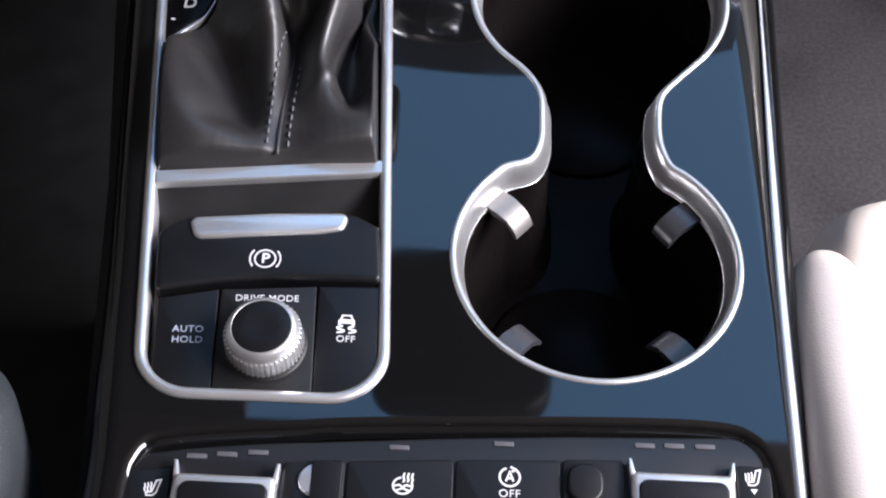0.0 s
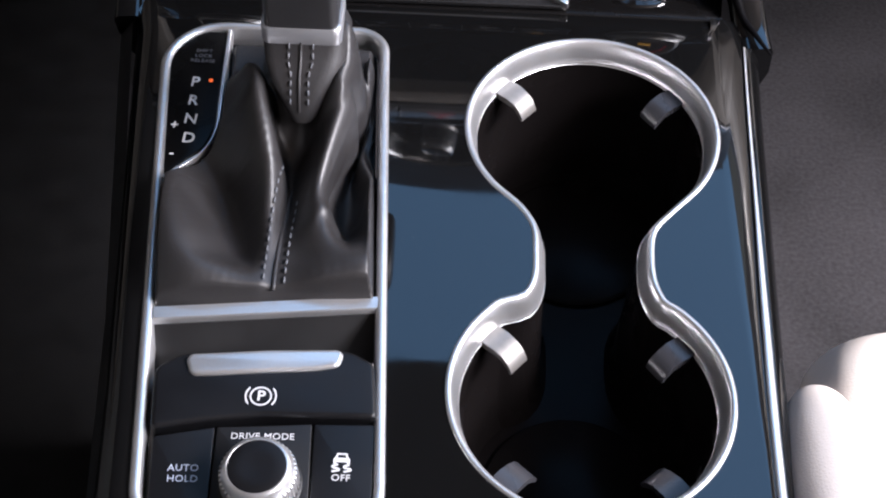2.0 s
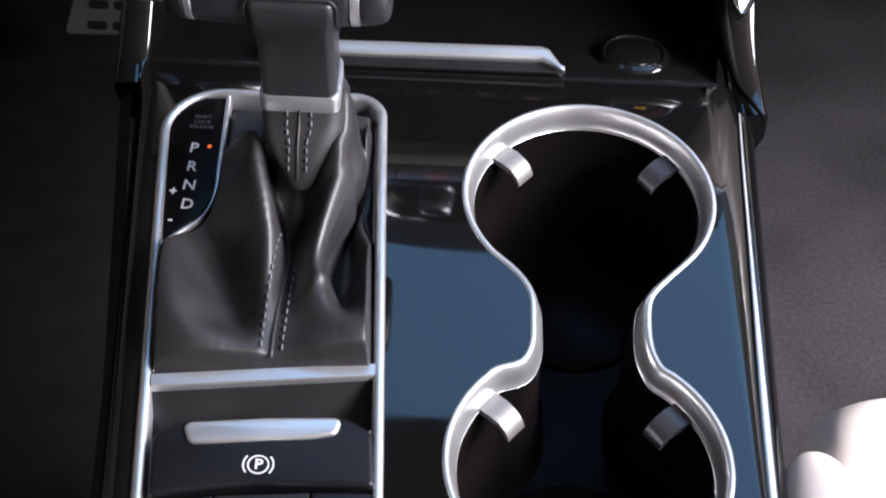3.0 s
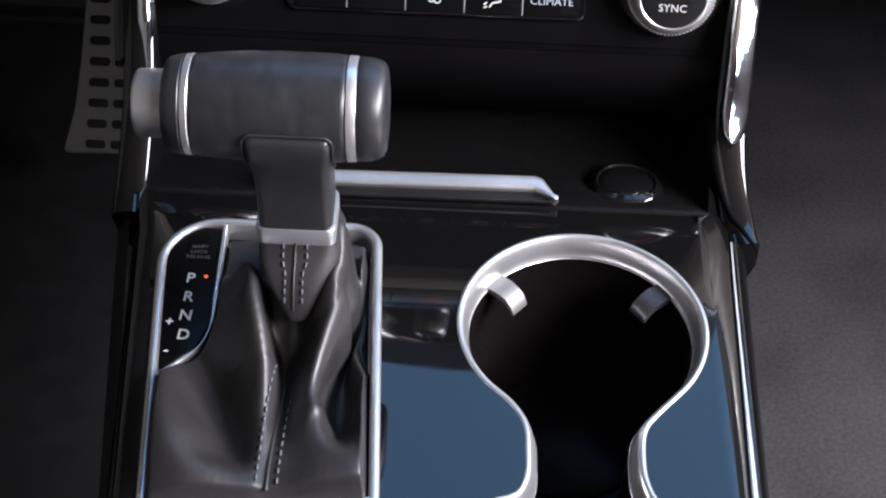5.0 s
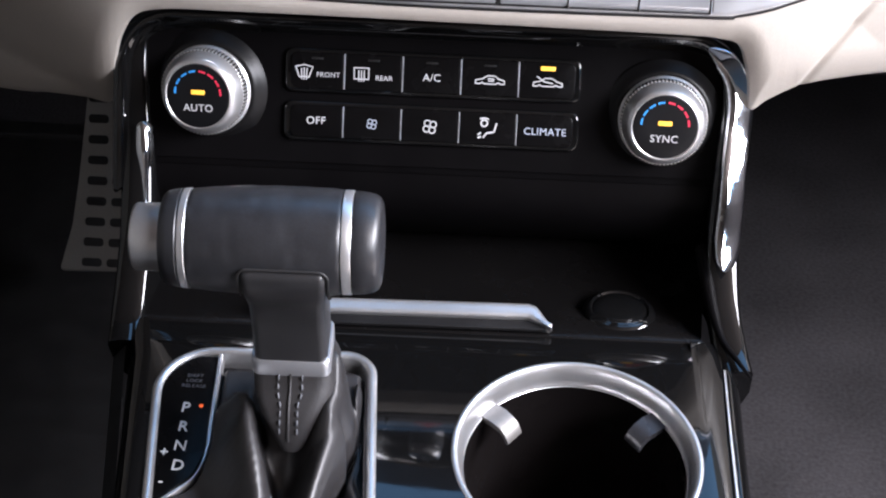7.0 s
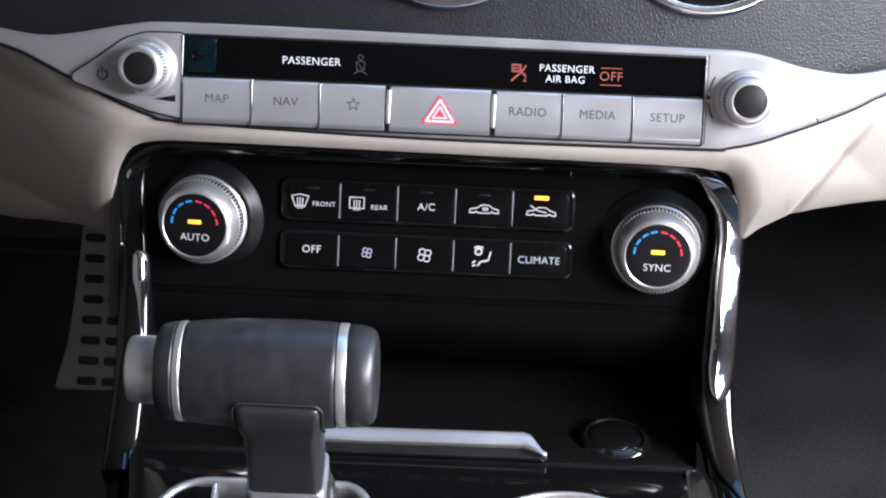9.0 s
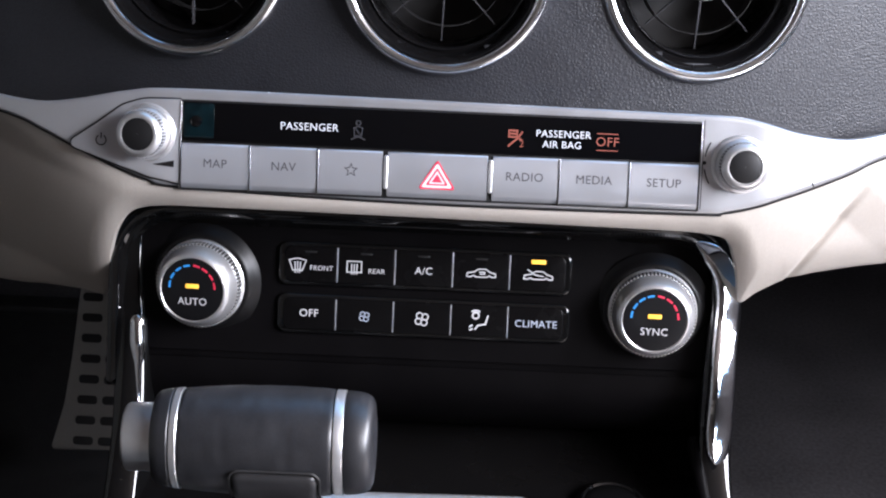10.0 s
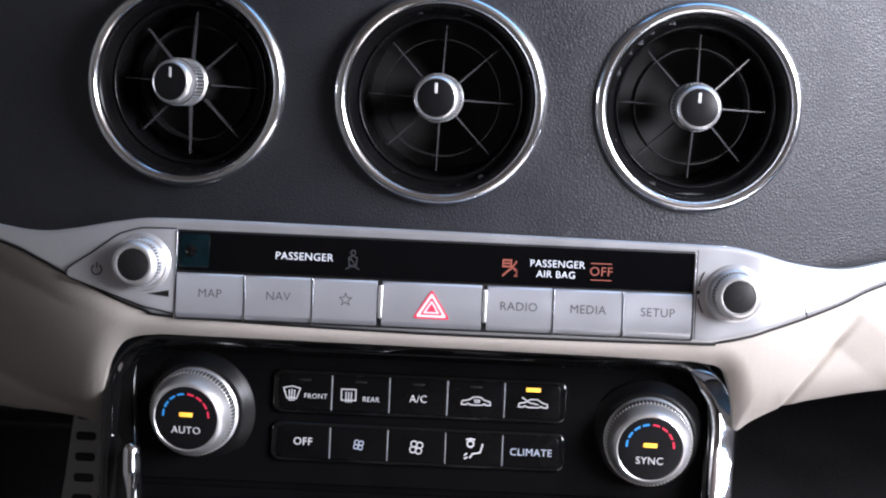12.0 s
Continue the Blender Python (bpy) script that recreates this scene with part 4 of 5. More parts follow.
# side pillars between console and climate panel
for s, legs in ((1, ((113, 114, 74), (120.5, 109, 63), (122.8, 102, 50), (122.4, 93, 36), (121.5, 84, 21), (120.6, 72, 1), (120.8, 54, -16), (123, 38, -26), (124.5, 28, -30))), (-1, ((-114, 116, 75), (-119.5, 109, 62), (-118.8, 98, 42), (-117.0, 86, 20), (-116.0, 70, -1), (-116.0, 52, -17), (-116, 40, -25), (-115.5, 30, -29)))):
    pillar = thing("console_pillar", Matrix.Identity(4), "gloss black pillar with a chrome blade beside the tray", "trim", "console pillars")
    path = [p + Vector((0, 3.5, -1.5)) for p in smooth_path(legs, 6)]
    sect = [(-6.5, -16), (-6.8, -1), (-6.2, 1.0), (-4.8, 1.9), (-1.6, 2.3), (1.6, 2.3), (4.8, 1.7), (6.4, 0.6), (7.0, -2), (7.5, -60)]
    if s < 0:
        sect = [(-a, b) for a, b in sect][::-1]
    part("pillar_body", sweep(path, sect, (0, -1, 0.6)), GLOSS, pillar, smooth=50)
    if s > 0:
        blade = smooth_path(((109.0, 108.5, 70.5), (115.6, 106.0, 67), (120.6, 102.5, 60.5), (122.7, 98.0, 52), (122.3, 91.5, 41.5), (121.3, 79.5, 27), (120.4, 68.0, 7), (119.4, 60, -2.6)), 6)
        wide = np.interp(np.linspace(0, 1, len(blade)), (0, 0.14, 0.29, 0.43, 0.57, 0.71, 0.86, 0.95, 1), (0.12, 0.80, 0.82, 0.82, 0.84, 0.88, 0.95, 0.62, 0.08))
        shape = [(-6.4, -3.4), (-5.7, -2.0), (-4.6, -1.3), (-1.6, -0.1), (1.4, 0.9), (4.2, 1.6), (5.2, 1.1), (6.0, -0.2), (6.4, -3.0)]
    else:
        blade = smooth_path(((-112.6, 87, 38.5), (-112.4, 83, 32), (-111.6, 77, 22), (-110.6, 69, 9.5), (-110.2, 60, 0)), 6)
        wide = np.interp(np.linspace(0, 1, len(blade)), (0, 0.1, 0.35, 0.5, 0.7, 1), (0.8, 1.5, 1.5, 0.7, 0.25, 0.1))
        shape = [(-2.4, -1.5), (-1.8, 0.5), (0, 1.5), (1.8, 0.5), (2.4, -1.5)]
    part("chrome_blade", sweep(blade, shape, (0, -1, 0.6), list(wide)), BLADE, pillar, "polished chrome blade", smooth=60)
wedge = thing("console_wedge", Matrix.Identity(4), "black pointed trim where pillar meets console", "trim")
part("wedge", sweep(smooth_path([(113, 78, -4), (115, 60, -14), (119, 44, -23.0), (124, 33, -25.0), (129.0, 25, -27.5)], 5), ring_section(2.0, 10), (0, 0, 1), [1.7, 1.65, 1.6, 1.5, 1.4, 1.3, 1.2, 1.1, 1.0, 0.9, 0.8, 0.72, 0.66, 0.6, 0.55, 0.5, 0.45, 0.4, 0.35, 0.25, 0.1]), APRON, wedge)

# ---- climate panel ----
climate = thing("climate_panel", CLI, "black climate control panel with two silver ringed dials", "climate panel")
edge = rounded([(-127, -60), (125.5, -60), (125.5, 17.5), (-127, 17.5)], [4, 4, 24, 24], 10)
rows = [[(p.x, p.y, h) for p in inset(edge, d)[16:] + inset(edge, d)[:6]] for d, h in ((-1, -20), (0, -1), (0.6, 1.6), (2.4, 2.6), (5.0, 2.0), (8.0, -1.6), (10, -3.0))]
part("surround", loft(rows, False), GLOSS, climate, "gloss black rounded surround", smooth=70)
part("fascia", plate([[tuple(p) for p in inset(rounded([(-127, -50), (125.5, -50), (125.5, 17.5), (-127, 17.5)], [4, 4, 24, 24], 10), 7.0)]], -8, -2.5, 0.0), APRON, climate)
part("apron", loft([[(-118, v, n), (119, v, n)] for v, n in ((-37.0, -2.42), (-43, -2.5), (-48, -2.9), (-54, -4.4), (-60, -7.6), (-65, -12.5), (-70, -20), (-74, -31), (-77, -46), (-78, -75))], False), APRON, climate, smooth=180)
cols = [-56.3, -34.6, -11.4, 11.9, 34.9, 57.9]
for row, (top, low) in enumerate(((1.4, -13.2), (-19.6, -32.6))):
    part("key_frame", plate([rounded([(-58.6, low - 1.6), (60.2, low - 1.6), (60.2, top + 1.6), (-58.6, top + 1.6)], 3.8)], -3, -0.5, 1.3, 3), GLOSS, climate)
    for n, (a, b) in enumerate(zip(cols, cols[1:])):
        rad = [3 if n == 0 else 0.4, 3 if n == 4 else 0.4, 3 if n == 4 else 0.4, 3 if n == 0 else 0.4]
        key = part("climate_key", plate([rounded([(a + 0.35, low), (b - 0.35, low), (b - 0.35, top), (a + 0.35, top)], rad)], -3, 0.2, 0.5), FACE, climate)
        if n:
            part("key_line", pad(a - 0.2, a + 0.2, low + 0.3, top - 0.3, -2, 0.45, 0.15, 0.1), KEYCAP, climate, "thin silver divider")
        x, y = (a + b) / 2, (top + low) / 2 - (1.2 if row == 0 else 0.2)
        if row == 0 and n == 0:
            sx = x - 5.2
            part("demist_symbol", strokes([[(sx - 3.4, y + 2.6), (sx, y + 3.4), (sx + 3.4, y + 2.6), (sx + 1.9, y - 1.6), (sx, y - 1.2), (sx - 1.9, y - 1.6), (sx - 3.4, y + 2.6)], [(sx - 1.1, y + 2), (sx - 0.9, y - 2.6)], [(sx, y + 2.2), (sx, y - 2.6)], [(sx + 1.1, y + 2), (sx + 0.9, y - 2.6)]], 0.42, 0.22), PRINT, key)
            part("key_lettering", lettering("FRONT", 2.0, x + 4.4, y - 0.4, 0.22), PRINT, key)
        elif row == 0 and n == 1:
            sx = x - 4.8
            part("demist_symbol", strokes([[(sx - 2.9, y + 3), (sx + 2.9, y + 3), (sx + 2.9, y - 1.4), (sx - 2.9, y - 1.4), (sx - 2.9, y + 3)], [(sx - 1.1, y + 2), (sx - 1.0, y - 2.4)], [(sx, y + 2), (sx, y - 2.4)], [(sx + 1.1, y + 2), (sx + 1.0, y - 2.4)]], 0.42, 0.22), PRINT, key)
            part("key_lettering", lettering("REAR", 2.0, x + 4.2, y - 0.8, 0.22), PRINT, key)
        elif row == 0 and n == 2:
            part("key_lettering", lettering("A/C", 3.0, x, y + 0.2, 0.22), PRINT, key)
        elif row == 0:
            w = 1.2
            car = [(x - 4.8 * w, y - 1.0), (x - 4.6 * w, y + 0.4), (x - 2.4 * w, y + 0.9), (x - 0.8 * w, y + 2.1), (x + 1.6 * w, y + 2.1), (x + 3.0 * w, y + 0.9), (x + 4.8 * w, y + 0.3), (x + 4.9 * w, y - 1.0), (x + 3.6 * w, y - 1.1), (x + 2.8 * w, y - 0.5), (x + 2.0 * w, y - 1.1), (x - 1.8 * w, y - 1.1), (x - 2.6 * w, y - 0.5), (x - 3.4 * w, y - 1.1), (x - 4.8 * w, y - 1.0)]
            extra = [[(x - 0.8, y + 0.9), (x + 1.4, y + 0.9), (x + 1.4, y + 0.1), (x - 0.6, y + 0.1)]] if n == 3 else [[(x - 4.4, y + 2.8), (x - 1.2, y + 0.7), (x + 2.2, y + 0.1)]]
            part("air_symbol", strokes([car] + extra, 0.44, 0.22), PRINT, key)
            if n == 4:
                part("key_lamp", pad(x - 2.9, x + 2.9, top - 3.4, top - 1.7, 0.1, 0.4, 0.3, 0.1), AMBER, key, "lit amber lamp")
        elif n == 0:
            part("key_lettering", lettering("OFF", 3.1, x, y + 0.4, 0.22), PRINT, key)
        elif n == 4:
            part("key_lettering", lettering("CLIMATE", 2.95, x, y - 0.2, 0.22), FAINT, key)
        elif n in (1, 2):
            k = 0.64 if n == 1 else 0.86
            blades = [arc(x + 1.9 * k * math.cos(radians(a0)), y + 1.9 * k * math.sin(radians(a0)), 1.45 * k, 0, 360, 14) for a0 in (35, 125, 215, 305)]
            part("fan_symbol", strokes(blades, 0.42 * k + 0.1, 0.22), PRINT if n == 2 else FAINT, key)
        else:
            part("air_flow_symbol", strokes([arc(x - 1.4, y + 2.4, 1.3, 0, 360, 12), [(x - 3.2, y + 4.0), (x - 1.4, y + 4.5), (x + 0.4, y + 4.0)], [(x + 3.6, y + 2.6), (x + 2.6, y - 1.0), (x - 0.4, y - 1.6), (x - 1.6, y - 3.4)], [(x - 3.8, y - 2.4), (x - 2.6, y - 1.4)], [(x - 3.8, y - 3.6), (x - 2.4, y - 3.0)]], 0.62, 0.22), PRINT, key)
        if row == 0 and n < 4:
            part("unlit_key_lamp", pad(x - 2.4, x + 2.4, top - 2.8, top - 2.0, 0.1, 0.3, 0.2, 0.1), SATIN, key)


def temperature_dial(word, x, y, nod, turn):
    dial = thing("temperature_dial", CLI @ at(x, y, -2.0, nod, turn, 0), "black dial face in a ribbed silver ring", "dial", "temperature dials")
    part("dish", lathe([(23.6, -1.2), (22.4, -0.4), (21.2, 0.8), (20.0, 2.2), (19.0, 3.0), (18.2, 3.0), (17.8, 2.4)], 72, False), DISH, dial)
    part("ring", lathe([(17.6, 0.0), (17.9, 0.8), (17.9, 3.6), (17.0, 4.4), (16.5, 8.4), (16.7, 8.9), (16.2, 10.4), (14.8, 14.2), (13.8, 15.2), (13.1, 15.5), (12.7, 15.2)], 72, False), SILVER, dial, "satin silver ring")
    bm = bmesh.new()
    for k in range(72):
        m = pose(0, 0, 0, 0, 0, 360 * k / 72) @ Matrix.Translation((16.9, 0, 6.4))
        bmesh.ops.create_cube(bm, size=1.0, matrix=m @ Matrix.Diagonal((0.9, 0.72, 4.2, 1)))
    part("ribs", bm, SILVER, dial, smooth=0)
    part("rib_band", lathe([(16.9, 4.4), (17.08, 4.5), (16.98, 8.4), (16.5, 8.5)], 72, False), RUBBER, dial, "dark band between the ribs")
    part("face", lathe([(13.0, 14.0), (12.8, 15.1), (12.0, 15.3), (6, 15.1), (0.1, 15.0)], 56, False), SOFT, dial)
    z = 15.2
    for k in range(4):
        part("cold_mark", strokes([arc(0, 0.6, 9.3, 180 - k * 23, 163 - k * 23, 5)], 0.8, z, 0.15), BLUE, dial)
        part("warm_mark", strokes([arc(0, 0.6, 9.3, 0 + k * 23, 17 + k * 23, 5)], 0.8, z, 0.15), RED, dial)
    part("dial_lamp", pad(-2.7, 2.7, 0.6, 2.3, z - 0.3, z + 0.15, 0.3, 0.1), AMBER, dial, "lit amber lamp")
    part("dial_lettering", lettering(word, 3.0, 0, -4.9, z), PRINT, dial)


temperature_dial("AUTO", -88.5, -14.7, 9, -9)
temperature_dial("SYNC", 93.3, -18.8, 9, -3)

# ---- media panel ----
def hz(z):
    """Height up the media panel, from a height in the cabin in millimetres."""
    return (z - 130.0) * 1.0966


media = thing("media_control_unit", HUB, "satin silver media control panel with a long black display", "control panel")
upper = smooth_path([(x, hz(z), 0) for x, z in ((-330, 160), (-250, 144), (-200, 133), (-165, 127), (-147, 125.3), (-132, 126.8), (-113, 130.2), (-92, 131.6), (0, 131.2), (100, 130.4), (117, 130.0), (128, 128.2), (139, 125.6), (154, 124.0), (164, 124.4), (175, 126.5), (210, 134), (260, 145), (330, 160))], 5)
lower = smooth_path([(x, hz(z), 0) for x, z in ((330, 156), (260, 139), (210, 128.5), (175, 118.3), (161, 112.3), (145, 106.3), (134, 102.6), (127, 100.2), (119, 98.2), (111, 96.9), (102, 96.3), (0, 95.9), (-92, 98.0), (-105, 100.0), (-116, 103.5), (-132, 109.8), (-147, 116), (-160, 120.6), (-200, 129.5), (-250, 140), (-330, 156))], 5)
xs = [-330 + 660 * k / 220 for k in range(221)]
tops = np.interp(xs, [p.x for p in upper], [p.y for p in upper])
lows = np.interp(xs, [p.x for p in lower][::-1], [p.y for p in lower][::-1])


def wing(x):
    """How far the panel's wings bend away from the driver, in millimetres."""
    far = max(0.0, abs(x - 5) - 118)
    return 0.0034 * min(far, 80) ** 2 + 0.10 * max(0.0, far - 80)


rows = []
for f, n in ((0, -6), (0, -0.9), (0.25, -0.3), (0.8, 0), (2.2, 0.0), (-2.2, 0.0), (-0.8, 0), (-0.25, -0.3), (0, -0.9), (0, -6)):
    side = tops if len(rows) < 5 else lows
    rows.append([(x, y - f, n - wing(x)) for x, y in zip(xs, side)])
part("panel", loft(rows, False), MATTE, media, "satin silver wing-shaped panel", smooth=60)
left = [(-136.5, 111.0), (-124, 118.9), (-115, 125.2), (-107, 127.6), (-93.0, 127.8), (-93.0, 98.9), (-105, 101.0), (-116.5, 104.6)]
shape = rounded([(x, hz(z)) for x, z in left], [2, 20, 12, 20, 0.6, 0.6, 20, 20], 5)
part("seam", plate([[tuple(p) for p in inset(shape, -0.6)]], -1, 0.22, 0.05), SATIN, media)
part("dial_plate", plate([shape], -1, 0.5, 0.25), MATTE, media)
part("panel_joint", sweep([(145.6, -22.0, 0.05 - wing(145.6)), (146.2, -24.0, 0.05 - wing(146.2)), (146.9, -25.4, -0.3 - wing(146.9))], ring_section(0.28, 6)), SATIN, media, "thin joint line in the silver wing")
part("display_seam", pad(-93.2, 103.2, hz(96.9), hz(127.9), -1, 0.22, 1.0, 0.05), SATIN, media)
display = part("display", pad(-92.6, 102.6, hz(113.6), hz(127.2), -1, 0.55, 0.6, 0.15), GLASS, media, "black glossy display strip")
part("sensor", pad(-91.6, -80.5, hz(115.0), hz(126.6), 0.4, 0.62, 0.8, 0.05), TEAL, display, "small teal sensor window")
part("sensor_eye", lathe([(2.2, 0.6), (2.2, 0.8), (1.2, 1.2), (0.1, 1.3)], 20, False), GLASS, display, "", at(-87.2, hz(120.6)))
part("display_lettering", lettering("PASSENGER", 2.9, -44.6, hz(120.2), 0.56), LIT, display)
x, y = -26.2, hz(119.4)
part("belt_symbol", strokes([arc(x, y + 3.2, 0.9, 0, 360, 10), [(x - 1.6, y + 1.4), (x, y + 2.0), (x + 1.6, y + 1.4), (x + 1.3, y - 1.6), (x - 1.3, y - 1.6), (x - 1.6, y + 1.4)], [(x - 1.4, y + 1.4), (x + 1.2, y - 1.4)], [(x - 2.6, y - 3.0), (x - 0.6, y - 2.0), (x + 0.6, y - 2.0), (x + 2.6, y - 3.0)]], 0.5, 0.56), FINGER, display)
x, y = 33.2, hz(119.4)
part("air_bag_symbol", strokes([[(x - 2.6, y + 3.0), (x + 0.4, y + 3.0), (x + 0.4, y + 0.6), (x - 2.6, y + 0.6), (x - 2.6, y + 3.0)], [(x - 2.6, y + 1.8), (x + 0.4, y + 1.8)], [(x + 2.4, y + 2.8), (x + 0.8, y + 0.2), (x - 1.2, y - 1.4), (x - 2.8, y - 3.0)], [(x + 0.8, y + 0.2), (x + 2.4, y - 0.6)]], 0.7, 0.56), ORANGE, display)
part("air_bag_digit", lettering("2", 2.6, x + 2.2, y - 2.0, 0.56), ORANGE, display)
part("display_lettering", lettering("PASSENGER", 2.75, 51.0, hz(121.4), 0.56), LIT, display)
part("display_lettering", lettering("AIR BAG", 2.7, 50.6, hz(117.8), 0.56), LIT, display)
part("off_lettering", lettering("OFF", 3.5, 67.6, hz(119.4), 0.56), ORANGE, display)
part("off_lines", strokes([[(63.6, hz(122.3)), (71.6, hz(122.3))], [(63.6, hz(116.6)), (71.6, hz(116.6))]], 0.35, 0.56), ORANGE, display)
cuts = [-92.6, -66.6, -41.0, -15.6, 24.0, 50.0, 76.3, 102.6]
names = ("MAP", "NAV", "", "", "RADIO", "MEDIA", "SETUP")
for n, (a, b) in enumerate(zip(cuts, cuts[1:])):
    low, top = hz(97.4), hz(113.2)
    a2, b2 = a + (0.9 if n in (3, 4) else 0.25), b - (0.9 if n in (2, 3) else 0.25)
    rows = []
    for h, y in ((-0.5, low - 0.3), (0.0, low), (0.4, low + 0.5), (1.3, low + 1.7), (1.55, low + 2.4), (1.6, low + 6.0), (1.4, top - 1.0), (0.9, top - 0.3), (-0.5, top)):
        rows.append([(a2, y, h - 0.4), (a2 + 0.25, y, h), (b2 - 0.25, y, h), (b2, y, h - 0.4)])
    key = part("media_key", loft(rows, False), KEYCAP, media, smooth=50)
    mid, z = (a + b) / 2, 1.62
    if names[n]:
        part("key_lettering", lettering(names[n], 3.3, mid, hz(106.2), 1.5, 0.14, 0.98), INK, key)
    elif n == 2:
        star = [(mid + (2.4 if k % 2 == 0 else 1.05) * math.sin(math.pi * k / 5), hz(106.2) + (2.4 if k % 2 == 0 else 1.05) * math.cos(math.pi * k / 5)) for k in range(11)]
        part("star_symbol", strokes([star], 0.4, 1.5), INK, key)
    else:
        def triangle(r):
            return rounded([(mid + r * math.sin(2 * math.pi * k / 3) * 1.08, hz(104.2) + r * math.cos(2 * math.pi * k / 3) * 0.98) for k in range(3)], 0.08 * r, 3)
        for name, big, small, mat in (("warning_triangle", 7.6, 6.4, RED), ("triangle_gap", 6.4, 4.6, PRINT), ("triangle_core", 4.6, 3.4, RED), ("triangle_middle", 3.4, 2.2, PRINT), ("triangle_heart", 2.2, 0, RED)):
            part(name, plate([triangle(big)] + ([triangle(small)] if small else []), 1.4, 1.76), mat, key)
# chrome strips added as the highlight that runs along the key edges
for x in (-92.9, -66.6, -41.0, 50.0, 76.3, 102.9):
    part("key_line", pad(x - 0.28, x + 0.28, hz(97.3), hz(113.0) if abs(x) < 90 else hz(127.4), 0.2, 1.75 if abs(x) < 90 else 0.9, 0.2, 0.1), CHROME, media, "thin chrome strip added as the highlight of the key edge")
for x in (-15.2, 24.2):
    part("key_clip", pad(x - 0.8, x + 0.8, hz(100.2), hz(111.8), 0.2, 1.9, 0.7, 0.4), SILVER, media, "small chrome clip")
x, y = -122.8, hz(112.8)
part("power_symbol", strokes([arc(x, y, 1.9, 120, 420, 16), [(x, y + 0.6), (x, y + 2.8)]], 0.45, 0.52), DISH, media)
part("volume_wedge", plate([[(-103.5, hz(105.2)), (-95.2, hz(104.4)), (-95.2, hz(106.8))]], 0.5, 0.62), DISH, media)
part("panel_joint", strokes([[(103.9, hz(97.8)), (103.9, hz(128.4))]], 0.35, 0.0, 0.06), SATIN, media)
part("panel_joint", strokes([[(145.6, hz(108.9)), (145.2, hz(110.6))]], 0.4, -2.3, 0.1), SATIN, media)
part("tune_marks", strokes([arc(119.5, hz(113.9), 15.0, 149, 171, 8), arc(119.5, hz(113.9), 15.0, 189, 211, 8)], 0.5, 0.1, 0.2), DISH, media)
part("tune_dot", lathe([(0.75, 0.0), (0.7, 0.3), (0.05, 0.3)], 10, False), DISH, media, "", at(104.6, hz(113.9), 0.05))
for x, y, turn in ((-105.8, -15.4, -7), (118.2, -17.8, -1)):
    dial = thing("media_dial", HUB @ at(x, y, 0.5, 3, turn) @ Matrix.Diagonal((0.95, 0.95, 0.86, 1)), "small ribbed silver dial with a dark face", "dial", "media dials")
    part("base_ring", lathe([(11.8, -0.8), (11.6, 0.4), (11.0, 0.8), (10.0, 0.2)], 56, False), SILVER, dial)
    part("barrel", lathe([(9.8, 0), (9.8, 1.2), (9.2, 1.8), (8.9, 9.0), (9.1, 9.6), (8.9, 11.2), (8.0, 12.4), (7.0, 12.8), (6.5, 12.7), (6.3, 12.2)], 56, False), SILVER, dial)
    bm = bmesh.new()
    for k in range(44):
        m = pose(0, 0, 0, 0, 0, 360 * k / 44) @ Matrix.Translation((9.15, 0, 6.6))
        bmesh.ops.create_cube(bm, size=1.0, matrix=m @ Matrix.Diagonal((0.9, 0.62, 4.6, 1)))
    part("ribs", bm, MATTE, dial, smooth=0)
    part("rib_band", lathe([(8.8, 4.3), (9.28, 4.4), (9.24, 8.8), (8.7, 8.9)], 56, False), SATIN, dial, "dark band between the ribs")
    part("face", lathe([(6.6, 11.4), (6.4, 12.3), (5.9, 12.6), (0.1, 12.4)], 40, False), SATIN, dial)

# ---- dashboard ----
dash = tagged(new("dashboard"), "black grained leather dashboard above the media panel", "dashboard", kind="structure")
VENTS = [(-95.0, 47.4, -10), (4.2, 46.2, -2), (102.7, 47.0, 4)]


def crown(x):
    """How far the curved fascia lies ahead of its middle, in millimetres."""
    far = abs(x - 30)
    return 0.0011 * min(far, 250) ** 2 + 0.10 * max(0.0, far - 250)


VR = 40.0


def fascia_mesh():
    """The leather face, curved across the car, with three round openings."""
    bm, nx, ny = bmesh.new(), 390, 42
    grid = [[bm.verts.new((-780 + 1560 * i / nx, -18 + 168 * j / ny, 0)) for i in range(nx + 1)] for j in range(ny + 1)]
    for j in range(ny):
        for i in range(nx):
            mx, my = -780 + 1560 * (i + 0.5) / nx, -18 + 168 * (j + 0.5) / ny
            if all((mx - x) ** 2 + (my - y) ** 2 > (VR - 5) ** 2 for x, y, _ in VENTS):
                bm.faces.new((grid[j][i], grid[j][i + 1], grid[j + 1][i + 1], grid[j + 1][i]))
    bmesh.ops.delete(bm, geom=[v for v in bm.verts if not v.link_faces], context="VERTS")
    for v in bm.verts:
        v.co.z = -crown(v.co.x)
    return bm


part("dash_face", fascia_mesh(), DASH, dash, m=FASCIA, smooth=180)
prof = [(150, 0), (160, -3), (170, -12), (178, -30), (186, -120), (190, -420), (184, -620), (150, -800)]
part("dash_top", loft([[(x, y, h - crown(x)) for y, h in prof] for x in range(-840, 841, 20)], False), DASH, dash, m=FASCIA, smooth=60)


